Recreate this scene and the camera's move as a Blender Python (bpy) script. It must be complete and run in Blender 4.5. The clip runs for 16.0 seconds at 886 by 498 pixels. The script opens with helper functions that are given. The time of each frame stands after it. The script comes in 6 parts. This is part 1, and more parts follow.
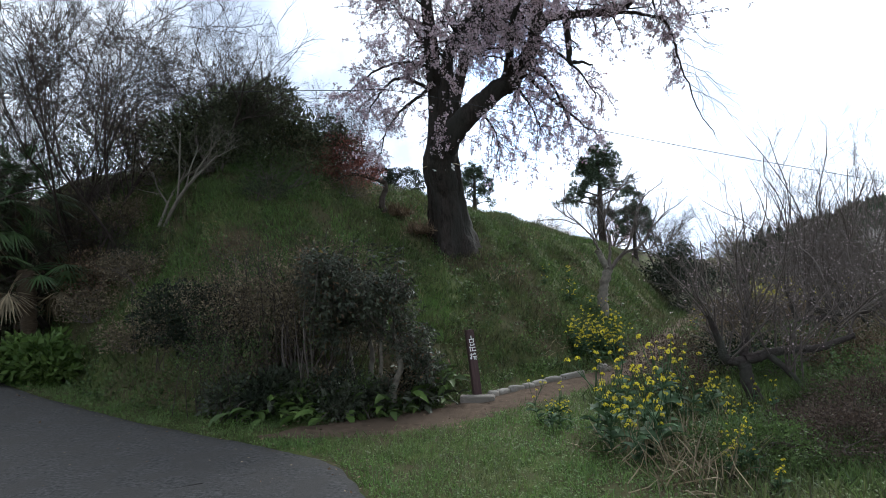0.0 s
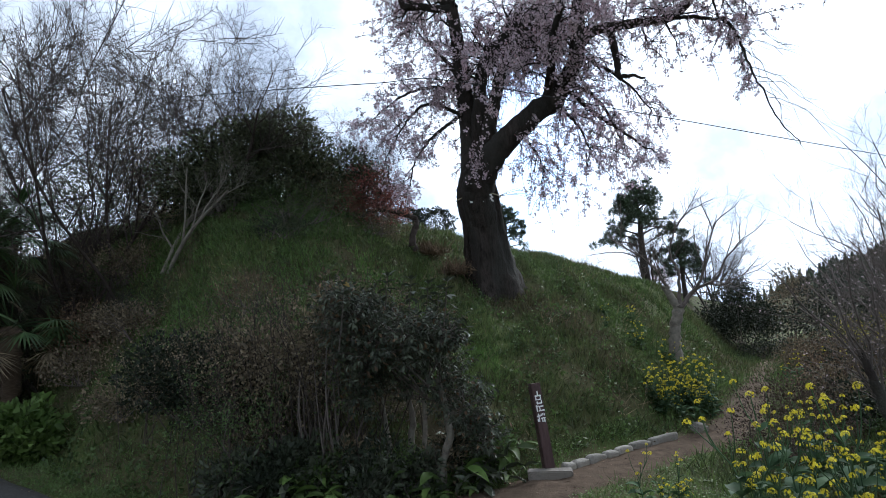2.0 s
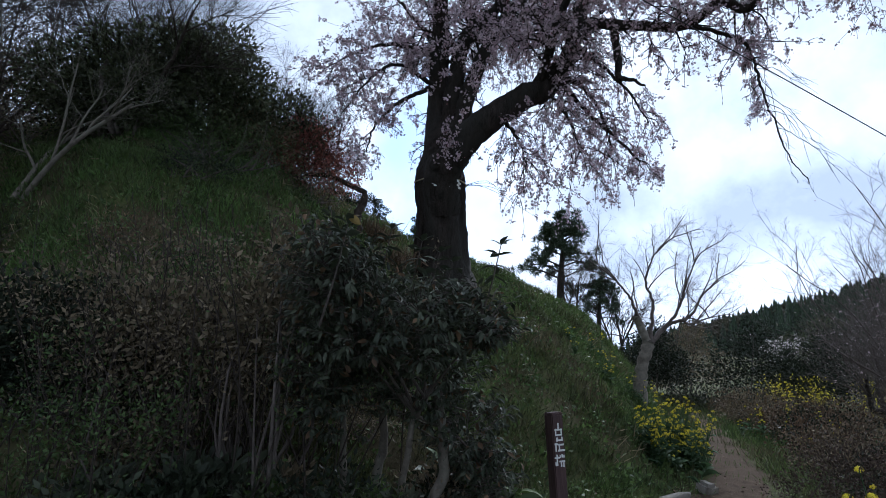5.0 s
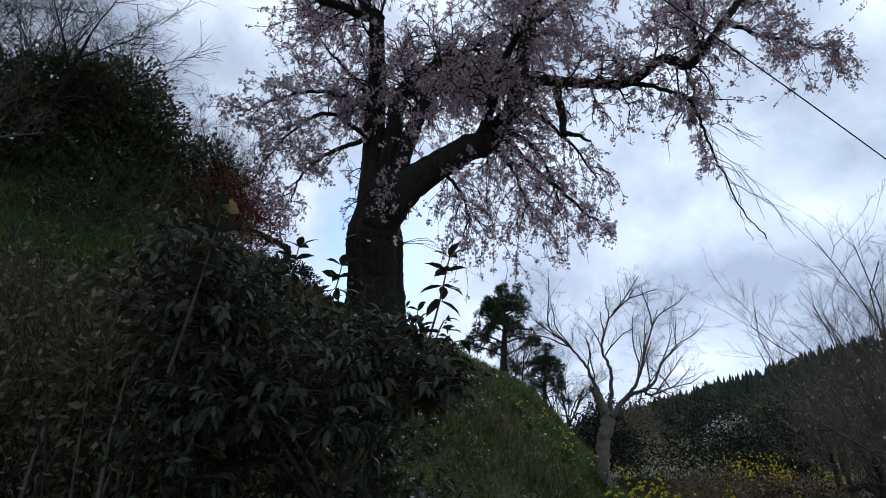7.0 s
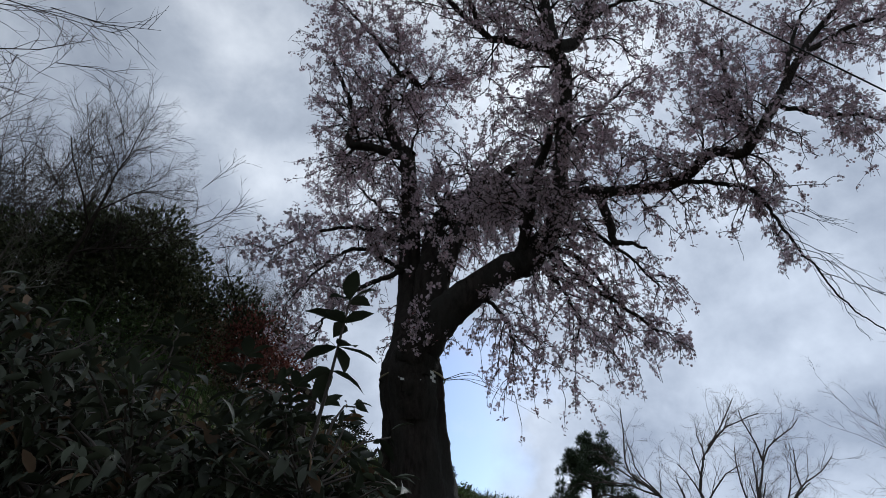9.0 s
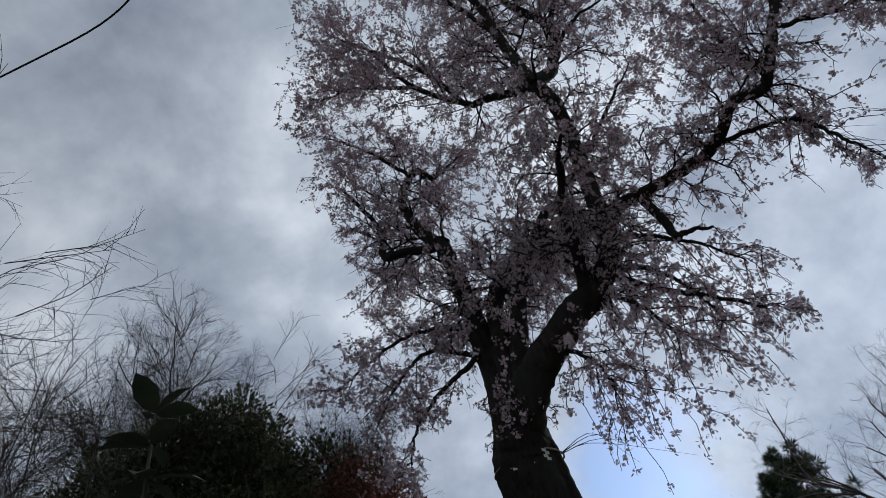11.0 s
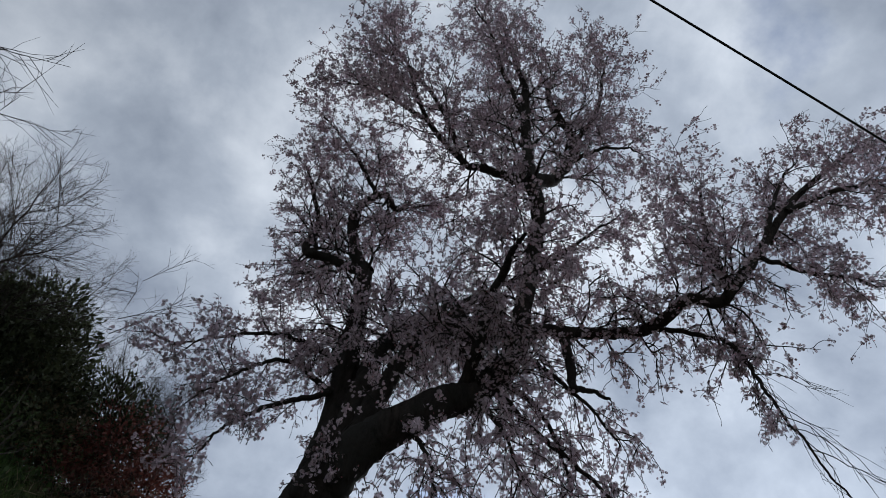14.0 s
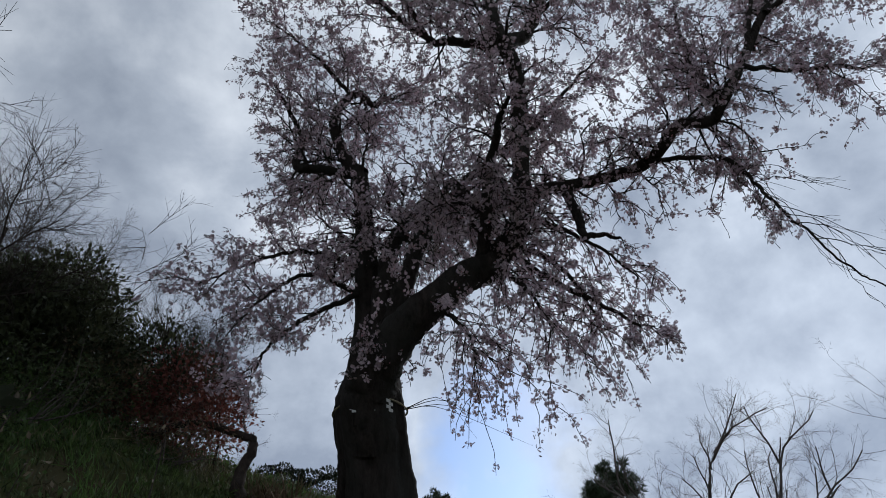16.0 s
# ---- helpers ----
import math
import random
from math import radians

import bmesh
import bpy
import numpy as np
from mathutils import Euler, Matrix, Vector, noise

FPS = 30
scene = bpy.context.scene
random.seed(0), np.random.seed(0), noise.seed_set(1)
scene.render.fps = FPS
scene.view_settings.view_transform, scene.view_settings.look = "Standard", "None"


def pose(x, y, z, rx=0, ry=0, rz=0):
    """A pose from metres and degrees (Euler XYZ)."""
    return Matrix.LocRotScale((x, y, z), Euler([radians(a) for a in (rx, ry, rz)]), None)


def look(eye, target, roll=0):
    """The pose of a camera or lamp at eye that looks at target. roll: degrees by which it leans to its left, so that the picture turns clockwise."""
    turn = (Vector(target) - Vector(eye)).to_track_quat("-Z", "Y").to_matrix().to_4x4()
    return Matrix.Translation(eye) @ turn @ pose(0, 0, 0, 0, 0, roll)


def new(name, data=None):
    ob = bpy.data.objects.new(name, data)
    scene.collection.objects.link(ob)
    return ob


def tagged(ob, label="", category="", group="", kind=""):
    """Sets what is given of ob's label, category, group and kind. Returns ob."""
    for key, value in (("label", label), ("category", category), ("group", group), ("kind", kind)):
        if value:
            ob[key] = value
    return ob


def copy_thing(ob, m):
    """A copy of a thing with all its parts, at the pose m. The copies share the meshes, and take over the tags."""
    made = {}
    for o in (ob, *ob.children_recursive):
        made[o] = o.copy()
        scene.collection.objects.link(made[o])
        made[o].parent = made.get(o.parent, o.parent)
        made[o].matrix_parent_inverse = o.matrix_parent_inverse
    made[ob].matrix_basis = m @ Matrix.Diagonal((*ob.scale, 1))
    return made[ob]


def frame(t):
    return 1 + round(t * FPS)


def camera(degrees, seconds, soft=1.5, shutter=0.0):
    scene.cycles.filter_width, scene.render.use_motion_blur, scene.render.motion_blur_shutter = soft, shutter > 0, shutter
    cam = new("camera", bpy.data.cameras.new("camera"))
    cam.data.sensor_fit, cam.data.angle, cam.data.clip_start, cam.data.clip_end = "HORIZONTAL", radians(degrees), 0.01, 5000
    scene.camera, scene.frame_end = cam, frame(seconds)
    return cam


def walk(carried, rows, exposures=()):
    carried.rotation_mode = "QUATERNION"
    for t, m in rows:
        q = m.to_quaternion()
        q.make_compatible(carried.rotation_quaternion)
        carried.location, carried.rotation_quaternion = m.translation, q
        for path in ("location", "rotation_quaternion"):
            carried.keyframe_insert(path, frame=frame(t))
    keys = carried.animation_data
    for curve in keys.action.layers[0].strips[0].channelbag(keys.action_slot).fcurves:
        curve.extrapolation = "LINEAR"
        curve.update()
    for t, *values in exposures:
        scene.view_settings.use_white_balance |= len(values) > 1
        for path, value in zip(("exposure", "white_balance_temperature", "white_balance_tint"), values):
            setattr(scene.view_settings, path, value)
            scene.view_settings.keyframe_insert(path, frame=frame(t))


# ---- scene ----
cam = camera(74.0, 16.0, soft=0.8)
# seconds, place, then heading, pitch and roll in degrees
PATH = [
    (0, 0.156, 0.032, 1.709, -1.56, 4.1, -3.55),
    (0.5, 0.104, 0.427, 1.667, -0.06, 5.28, -3.29),
    (1, 0.024, 0.898, 1.668, -3.59, 5.79, -4.88),
    (1.5, -0.077, 1.353, 1.67, 1.31, 6.88, -5.24),
    (2, -0.207, 1.759, 1.62, 0.07, 9.5, -5.13),
    (2.5, -0.307, 2.16, 1.569, -0.91, 9.97, -3.06),
    (3, -0.456, 2.47, 1.546, -2.04, 10.67, -0.64),
    (3.2, -0.526, 2.588, 1.53, -5.64, 9.69, -0.35),
    (5.3, -1.358, 4.138, 1.478, -13.94, 11.28, 3.58),
    (5.5, -1.363, 4.264, 1.473, -18.32, 10.08, 4.06),
    (6, -1.3, 4.601, 1.493, -23.51, 12.2, 3.69),
    (6.5, -1.15, 4.838, 1.446, -18.77, 16.15, 1.0),
    (7, -0.998, 5.091, 1.391, -17.28, 19.37, 0.71),
    (7.5, -0.808, 5.35, 1.385, -18.06, 22.81, -0.68),
    (8, -0.569, 5.538, 1.362, -11.54, 28.58, -1.63),
    (8.5, -0.362, 5.825, 1.41, -9.86, 31.92, 0.59),
    (8.7, -0.284, 5.918, 1.408, -9.5, 33.12, 0.49),
    (10.8, 0.488, 6.504, 1.442, -0.87, 43.55, -17.33),
    (11, 0.531, 6.528, 1.442, 0.53, 44.96, -18.34),
    (11.5, 0.643, 6.592, 1.47, 1.01, 46.13, -16.11),
    (12, 0.74, 6.669, 1.494, 1.58, 48.63, -14.31),
    (12.5, 0.811, 6.765, 1.515, 0.66, 49.5, -10.31),
    (13, 0.825, 6.886, 1.59, -2.1, 49.64, -4.1),
    (13.5, 0.856, 6.959, 1.658, -5.16, 49.95, 5.03),
    (14, 0.866, 6.988, 1.681, -7.38, 49.84, 7.61),
    (14.5, 0.866, 6.987, 1.673, -8.51, 49.26, 6.2),
    (15, 0.863, 6.978, 1.657, -9.32, 47.32, 2.34),
    (15.5, 0.834, 6.977, 1.605, -8.81, 43.1, -2.63),
    (16, 0.79, 6.969, 1.515, -8.04, 39.13, -6.19),
]
EXPOSURES = [(0, 1.66, 5900, 7), (3, 1.36, 5600, 7), (5.5, 0.92, 5450, 10), (8.5, 0.33, 5850, 9.5), (11, 0.1, 5850, 9), (16, 0.2, 5850, 9)]
walk(cam, [(t, pose(x, y, z, 90 + pitch, 0, yaw) @ pose(0, 0, 0, 0, 0, roll)) for t, x, y, z, yaw, pitch, roll in PATH], EXPOSURES)

# ---- world, sun ----
world = bpy.data.worlds.new("sky")
scene.world = world
world.use_nodes = True
wn, wl = world.node_tree.nodes, world.node_tree.links
wn.clear()
SUN_ELEVATION, SUN_TURN = 36.0, 36.0  # degrees up, degrees to the right of +y
GAP_WAY = (0.212, 0.941, 0.264)


def build_sky():
    out = wn.new("ShaderNodeOutputWorld")
    back = wn.new("ShaderNodeBackground")
    back.inputs["Strength"].default_value = 0.1
    sky = wn.new("ShaderNodeTexSky")
    sky.sky_type = "NISHITA"
    sky.sun_disc = False
    sky.sun_elevation = radians(SUN_ELEVATION)
    sky.sun_rotation = radians(SUN_TURN)
    coord = wn.new("ShaderNodeTexCoord")
    flat = wn.new("ShaderNodeMapping")
    flat.inputs["Scale"].default_value = (1.0, 1.0, 1.15)
    wl.new(coord.outputs["Generated"], flat.inputs["Vector"])

    def cloud(scale, detail, rough, offset, distort):
        move = wn.new("ShaderNodeMapping")
        move.inputs["Location"].default_value = offset
        wl.new(flat.outputs["Vector"], move.inputs["Vector"])
        tex = wn.new("ShaderNodeTexNoise")
        tex.inputs["Scale"].default_value = scale
        tex.inputs["Detail"].default_value = detail
        tex.inputs["Roughness"].default_value = rough
        tex.inputs["Distortion"].default_value = distort
        wl.new(move.outputs["Vector"], tex.inputs["Vector"])
        return tex.outputs["Fac"]

    cover = wn.new("ShaderNodeValToRGB")
    cover.color_ramp.elements[0].position, cover.color_ramp.elements[1].position = 0.20, 0.36
    # a thin place in the clouds, low in the sky beyond the hill
    thin = wn.new("ShaderNodeVectorMath")
    thin.operation = "DOT_PRODUCT"
    thin.inputs[1].default_value = GAP_WAY
    wl.new(coord.outputs["Generated"], thin.inputs[0])
    hole = wn.new("ShaderNodeMapRange")
    hole.inputs["From Min"].default_value, hole.inputs["From Max"].default_value = 0.972, 0.999
    hole.inputs["To Min"].default_value, hole.inputs["To Max"].default_value = 0.0, 0.34
    wl.new(thin.outputs["Value"], hole.inputs["Value"])
    less = wn.new("ShaderNodeMath")
    less.operation = "SUBTRACT"
    wl.new(cloud(2.3, 7, 0.55, (0.2, 0.4, 0.0), 0.05), less.inputs[0])
    wl.new(hole.outputs["Result"], less.inputs[1])
    wl.new(less.outputs["Value"], cover.inputs["Fac"])
    shade = wn.new("ShaderNodeValToRGB")
    ramp = shade.color_ramp
    ramp.elements[0].position, ramp.elements[0].color = 0.34, (3.3, 3.65, 4.3, 1)
    ramp.elements[1].position, ramp.elements[1].color = 0.68, (10.4, 10.5, 10.6, 1)
    middle = ramp.elements.new(0.5)
    middle.color = (5.9, 6.25, 6.8, 1)
    wl.new(cloud(2.9, 8, 0.55, (1.7, 0.3, 0.6), 0.1), shade.inputs["Fac"])
    gain = wn.new("ShaderNodeMix")
    gain.data_type, gain.blend_type = "RGBA", "MULTIPLY"
    gain.inputs["Factor"].default_value = 1.0
    wl.new(sky.outputs["Color"], gain.inputs["A"])
    gain.inputs["B"].default_value = (0.86, 0.94, 1.06, 1)
    mix = wn.new("ShaderNodeMix")
    mix.data_type = "RGBA"
    wl.new(cover.outputs["Color"], mix.inputs["Factor"])
    wl.new(gain.outputs["Result"], mix.inputs["A"])
    wl.new(shade.outputs["Color"], mix.inputs["B"])
    # clouds are brighter round the hidden sun and thinner towards the horizon
    sunny = wn.new("ShaderNodeVectorMath")
    sunny.operation = "DOT_PRODUCT"
    a, e = radians(SUN_TURN), radians(SUN_ELEVATION)
    sunny.inputs[1].default_value = (math.sin(a) * math.cos(e), math.cos(a) * math.cos(e), math.sin(e))
    wl.new(coord.outputs["Generated"], sunny.inputs[0])
    near = wn.new("ShaderNodeMapRange")
    near.inputs["From Min"].default_value, near.inputs["From Max"].default_value = 0.2, 1.0
    near.inputs["To Min"].default_value, near.inputs["To Max"].default_value = 0.5, 0.97
    wl.new(sunny.outputs["Value"], near.inputs["Value"])
    split = wn.new("ShaderNodeSeparateXYZ")
    wl.new(coord.outputs["Generated"], split.inputs[0])
    low = wn.new("ShaderNodeMapRange")
    low.inputs["From Min"].default_value, low.inputs["From Max"].default_value = 0.05, 0.8
    low.inputs["To Min"].default_value, low.inputs["To Max"].default_value = 1.25, 0.78
    wl.new(split.outputs["Z"], low.inputs["Value"])
    both = wn.new("ShaderNodeMath")
    both.operation = "MULTIPLY"
    wl.new(near.outputs["Result"], both.inputs[0])
    wl.new(low.outputs["Result"], both.inputs[1])
    scaled = wn.new("ShaderNodeVectorMath")
    scaled.operation = "SCALE"
    wl.new(mix.outputs["Result"], scaled.inputs[0])
    wl.new(both.outputs["Value"], scaled.inputs["Scale"])
    wl.new(scaled.outputs["Vector"], back.inputs["Color"])
    wl.new(back.outputs["Background"], out.inputs["Surface"])


build_sky()
sun = new("sun", bpy.data.lights.new("sun", "SUN"))
sun.data.energy, sun.data.angle, sun.data.color = 1.5, radians(20), (1.0, 0.96, 0.9)
a, e = radians(SUN_TURN), radians(SUN_ELEVATION)
sun.matrix_world = look((40 * math.sin(a) * math.cos(e), 40 * math.cos(a) * math.cos(e), 40 * math.sin(e)), (0, 0, 0))

# ---- materials ----
MATS = {}


def material(name, dark, light, rough=0.8, scale=6.0, bump=0.3, bump_scale=None, island=0.0, through_light=None, spec=0.4, coarse=None, stretch=(1, 1, 1), rand=0.0, depth=0.02):
    """A procedural surface: two noises mix dark, light and coarse tints; island varies joined pieces, rand whole objects; through_light lets light pass a leaf."""
    m = bpy.data.materials.new(name)
    m.use_nodes = True
    n, l = m.node_tree.nodes, m.node_tree.links
    n.clear()
    out = n.new("ShaderNodeOutputMaterial")
    bsdf = n.new("ShaderNodeBsdfPrincipled")
    bsdf.inputs["Roughness"].default_value = rough
    bsdf.inputs["Specular IOR Level"].default_value = spec
    coord = n.new("ShaderNodeTexCoord")
    place = n.new("ShaderNodeMapping")
    place.inputs["Scale"].default_value = stretch
    l.new(coord.outputs["Object"], place.inputs["Vector"])

    def grain(s, detail):
        tex = n.new("ShaderNodeTexNoise")
        tex.inputs["Scale"].default_value = s
        tex.inputs["Detail"].default_value = detail
        tex.inputs["Roughness"].default_value = 0.65
        l.new(place.outputs["Vector"], tex.inputs["Vector"])
        return tex.outputs["Fac"]

    def blend(fac, a, b, kind="MIX"):
        mix = n.new("ShaderNodeMix")
        mix.data_type, mix.blend_type = "RGBA", kind
        for value, key in ((fac, "Factor"), (a, "A"), (b, "B")):
            if isinstance(value, (int, float)):
                mix.inputs[key].default_value = value
            elif isinstance(value, tuple):
                mix.inputs[key].default_value = (*value, 1)
            else:
                l.new(value, mix.inputs[key])
        return mix.outputs["Result"]

    def ramp(fac, a, b):
        r = n.new("ShaderNodeMapRange")
        r.inputs["From Min"].default_value, r.inputs["From Max"].default_value = a, b
        l.new(fac, r.inputs["Value"])
        return r.outputs["Result"]

    fine = grain(scale, 6)
    colour = blend(ramp(fine, 0.3, 0.7), dark, light)
    if coarse:
        colour = blend(ramp(grain(scale * 0.13, 4), 0.42, 0.62), colour, coarse)
    if island or rand:
        info = n.new("ShaderNodeNewGeometry").outputs["Random Per Island"] if island else n.new("ShaderNodeObjectInfo").outputs["Random"]
        amount = island or rand
        value = n.new("ShaderNodeHueSaturation")
        r = n.new("ShaderNodeMapRange")
        r.inputs["To Min"].default_value, r.inputs["To Max"].default_value = 1 - amount, 1 + amount
        l.new(info, r.inputs["Value"])
        l.new(r.outputs["Result"], value.inputs["Value"])
        l.new(colour, value.inputs["Color"])
        colour = value.outputs["Color"]
    l.new(colour, bsdf.inputs["Base Color"])
    if bump:
        b = n.new("ShaderNodeBump")
        b.inputs["Strength"].default_value = bump
        b.inputs["Distance"].default_value = depth
        l.new(grain(bump_scale or scale * 2.5, 5), b.inputs["Height"])
        l.new(b.outputs["Normal"], bsdf.inputs["Normal"])
    surface = bsdf.outputs["BSDF"]
    if through_light:
        glow = n.new("ShaderNodeBsdfTranslucent")
        l.new(colour, glow.inputs["Color"])
        both = n.new("ShaderNodeMixShader")
        both.inputs["Fac"].default_value = through_light
        l.new(surface, both.inputs[1])
        l.new(glow.outputs["BSDF"], both.inputs[2])
        surface = both.outputs["Shader"]
    l.new(surface, out.inputs["Surface"])
    MATS[name] = m
    return m


material("turf", (0.036, 0.046, 0.016), (0.088, 0.105, 0.036), 0.95, 5.0, 0.8, 30, coarse=(0.070, 0.058, 0.034), spec=0.05)
material("asphalt", (0.030, 0.029, 0.029), (0.115, 0.111, 0.107), 0.9, 28.0, 1.0, 90, coarse=(0.070, 0.066, 0.062), spec=0.12)
material("earth", (0.055, 0.040, 0.029), (0.135, 0.099, 0.072), 0.95, 9.0, 0.8, 40, coarse=(0.095, 0.070, 0.051), spec=0.03)
material("blade", (0.030, 0.054, 0.015), (0.084, 0.126, 0.036), 0.6, 5.0, 0, island=0.55, through_light=0.35, coarse=(0.075, 0.070, 0.034))
material("clover", (0.065, 0.125, 0.030), (0.13, 0.21, 0.055), 0.6, 4.0, 0, island=0.4, through_light=0.35, coarse=(0.10, 0.13, 0.045))
material("weed", (0.040, 0.072, 0.020), (0.092, 0.135, 0.040), 0.6, 1.2, 0, island=0.5, through_light=0.3)
material("straw", (0.16, 0.125, 0.075), (0.30, 0.24, 0.15), 0.8, 2.0, 0, island=0.4)
material("litter", (0.07, 0.045, 0.028), (0.17, 0.115, 0.07), 0.9, 3.0, 0, island=0.5)
material("cherry_bark", (0.010, 0.008, 0.007), (0.062, 0.050, 0.043), 0.95, 12.0, 1.0, 16, coarse=(0.038, 0.036, 0.031), stretch=(1, 1, 0.3), spec=0.12, depth=0.06)
material("blossom", (0.47, 0.345, 0.39), (0.68, 0.565, 0.61), 0.7, 3.0, 0, island=0.25, through_light=0.12)
material("bud", (0.40, 0.13, 0.16), (0.62, 0.30, 0.33), 0.7, 3.0, 0, island=0.3, through_light=0.3)
material("white_blossom", (0.70, 0.62, 0.62), (0.86, 0.82, 0.80), 0.7, 3.0, 0, island=0.15, through_light=0.4)
material("plum_blossom", (0.60, 0.40, 0.44), (0.80, 0.70, 0.71), 0.7, 3.0, 0, island=0.25, through_light=0.4)
material("twig", (0.060, 0.048, 0.042), (0.145, 0.120, 0.105), 0.9, 12.0, 0.4)
material("dark_twig", (0.030, 0.024, 0.021), (0.080, 0.064, 0.055), 0.95, 12.0, 0.4, spec=0.1)
material("pale_twig", (0.085, 0.072, 0.058), (0.23, 0.20, 0.165), 0.9, 14.0, 0.4, coarse=(0.16, 0.15, 0.12))
material("plum_bark", (0.024, 0.019, 0.018), (0.075, 0.061, 0.055), 0.95, 16.0, 0.9, coarse=(0.06, 0.06, 0.05), spec=0.1)
material("camellia_leaf", (0.032, 0.042, 0.027), (0.084, 0.092, 0.060), 0.5, 2.0, 0, island=0.5, through_light=0.12, spec=0.25)
material("evergreen_leaf", (0.042, 0.052, 0.028), (0.098, 0.108, 0.056), 0.5, 2.0, 0, island=0.5, through_light=0.25, spec=0.25)
material("bright_leaf", (0.05, 0.095, 0.022), (0.11, 0.16, 0.04), 0.6, 2.0, 0, island=0.4, through_light=0.25, spec=0.2)
material("dry_leaf", (0.075, 0.045, 0.026), (0.17, 0.105, 0.055), 0.7, 2.0, 0, island=0.4, through_light=0.2)
material("yellow_leaf", (0.26, 0.18, 0.06), (0.38, 0.28, 0.11), 0.6, 3.0, 0, island=0.3, through_light=0.25)
material("red_leaf", (0.13, 0.045, 0.036), (0.27, 0.10, 0.078), 0.6, 2.0, 0, island=0.45, through_light=0.25)
material("brown_leaf", (0.092, 0.072, 0.046), (0.20, 0.158, 0.096), 0.7, 2.0, 0, island=0.5, through_light=0.2)
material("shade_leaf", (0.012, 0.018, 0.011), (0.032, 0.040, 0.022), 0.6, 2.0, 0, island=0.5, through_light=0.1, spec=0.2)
material("azalea_leaf", (0.042, 0.030, 0.025), (0.098, 0.072, 0.055), 0.8, 2.0, 0, island=0.5, through_light=0.15, spec=0.15)
material("palm_leaf", (0.03, 0.065, 0.022), (0.075, 0.115, 0.04), 0.45, 2.0, 0, island=0.4, through_light=0.15)
material("palm_fibre", (0.045, 0.030, 0.020), (0.12, 0.085, 0.055), 0.95, 14.0, 1.0, stretch=(1, 1, 3))
material("pine_needle", (0.022, 0.040, 0.018), (0.05, 0.075, 0.032), 0.6, 2.0, 0, island=0.4)
material("rape_flower", (0.55, 0.46, 0.02), (0.78, 0.68, 0.04), 0.6, 4.0, 0, island=0.2, through_light=0.3)
material("rape_leaf", (0.045, 0.085, 0.045), (0.08, 0.125, 0.055), 0.75, 3.0, 0, island=0.35, through_light=0.25, spec=0.15)
material("post_wood", (0.040, 0.020, 0.020), (0.085, 0.048, 0.045), 0.75, 14.0, 0.5, stretch=(1, 1, 0.15))
material("letter_paint", (0.62, 0.62, 0.60), (0.80, 0.80, 0.78), 0.7, 40.0, 0.2)
material("concrete", (0.11, 0.095, 0.08), (0.22, 0.195, 0.17), 0.9, 22.0, 0.6, coarse=(0.17, 0.15, 0.125), rand=0.15)
material("kerb_stone", (0.15, 0.135, 0.115), (0.33, 0.31, 0.275), 0.9, 16.0, 0.7, coarse=(0.20, 0.175, 0.14), rand=0.25)
material("cable_black", (0.012, 0.012, 0.013), (0.03, 0.03, 0.032), 0.6, 30.0, 0)
material("rope_straw", (0.28, 0.23, 0.14), (0.46, 0.40, 0.27), 0.9, 50.0, 0.6)
material("paper_white", (0.62, 0.61, 0.58), (0.80, 0.79, 0.76), 0.8, 20.0, 0.1)
material("forest_floor", (0.030, 0.038, 0.018), (0.065, 0.070, 0.034), 0.95, 0.5, 0.6, coarse=(0.075, 0.065, 0.045))
material("conifer", (0.014, 0.028, 0.013), (0.036, 0.056, 0.024), 0.8, 1.0, 0, island=0.45)
material("far_wood", (0.045, 0.045, 0.026), (0.10, 0.095, 0.06), 0.9, 1.0, 0, island=0.5)

# ---- mesh helpers ----
rng = np.random.default_rng(7)


def mesh_object(name, verts, faces, mats, parent=None, smooth=False, label="", slots=None):
    """One mesh object from numpy arrays. faces: list of (n, k) index arrays; slots: a material index for each face array."""
    me = bpy.data.meshes.new(name)
    verts = np.asarray(verts, np.float32)
    faces = [np.asarray(f, np.int32) for f in faces if len(f)]
    counts = np.concatenate([np.full(len(f), f.shape[1], np.int32) for f in faces])
    loops = np.concatenate([f.ravel() for f in faces])
    me.vertices.add(len(verts))
    me.vertices.foreach_set("co", verts.ravel())
    me.loops.add(len(loops))
    me.loops.foreach_set("vertex_index", loops)
    me.polygons.add(len(counts))
    me.polygons.foreach_set("loop_start", np.r_[0, np.cumsum(counts)[:-1]].astype(np.int32))
    me.polygons.foreach_set("loop_total", counts)
    if slots is not None:
        me.polygons.foreach_set("material_index", np.concatenate([np.full(len(f), s, np.int32) for f, s in zip(faces, slots)]))
    if smooth:
        me.polygons.foreach_set("use_smooth", np.ones(len(counts), bool))
    for m in mats if isinstance(mats, (list, tuple)) else [mats]:
        me.materials.append(MATS[m])
    me.update(calc_edges=True)
    ob = new(name, me)
    if parent is not None:
        ob.parent = parent
    if label:
        tagged(ob, label)
    return ob


def thing(name, at, label, category, group="", kind=""):
    ob = new(name)
    ob.empty_display_size = 0.2
    ob.location = at
    return tagged(ob, label, category, group, kind)


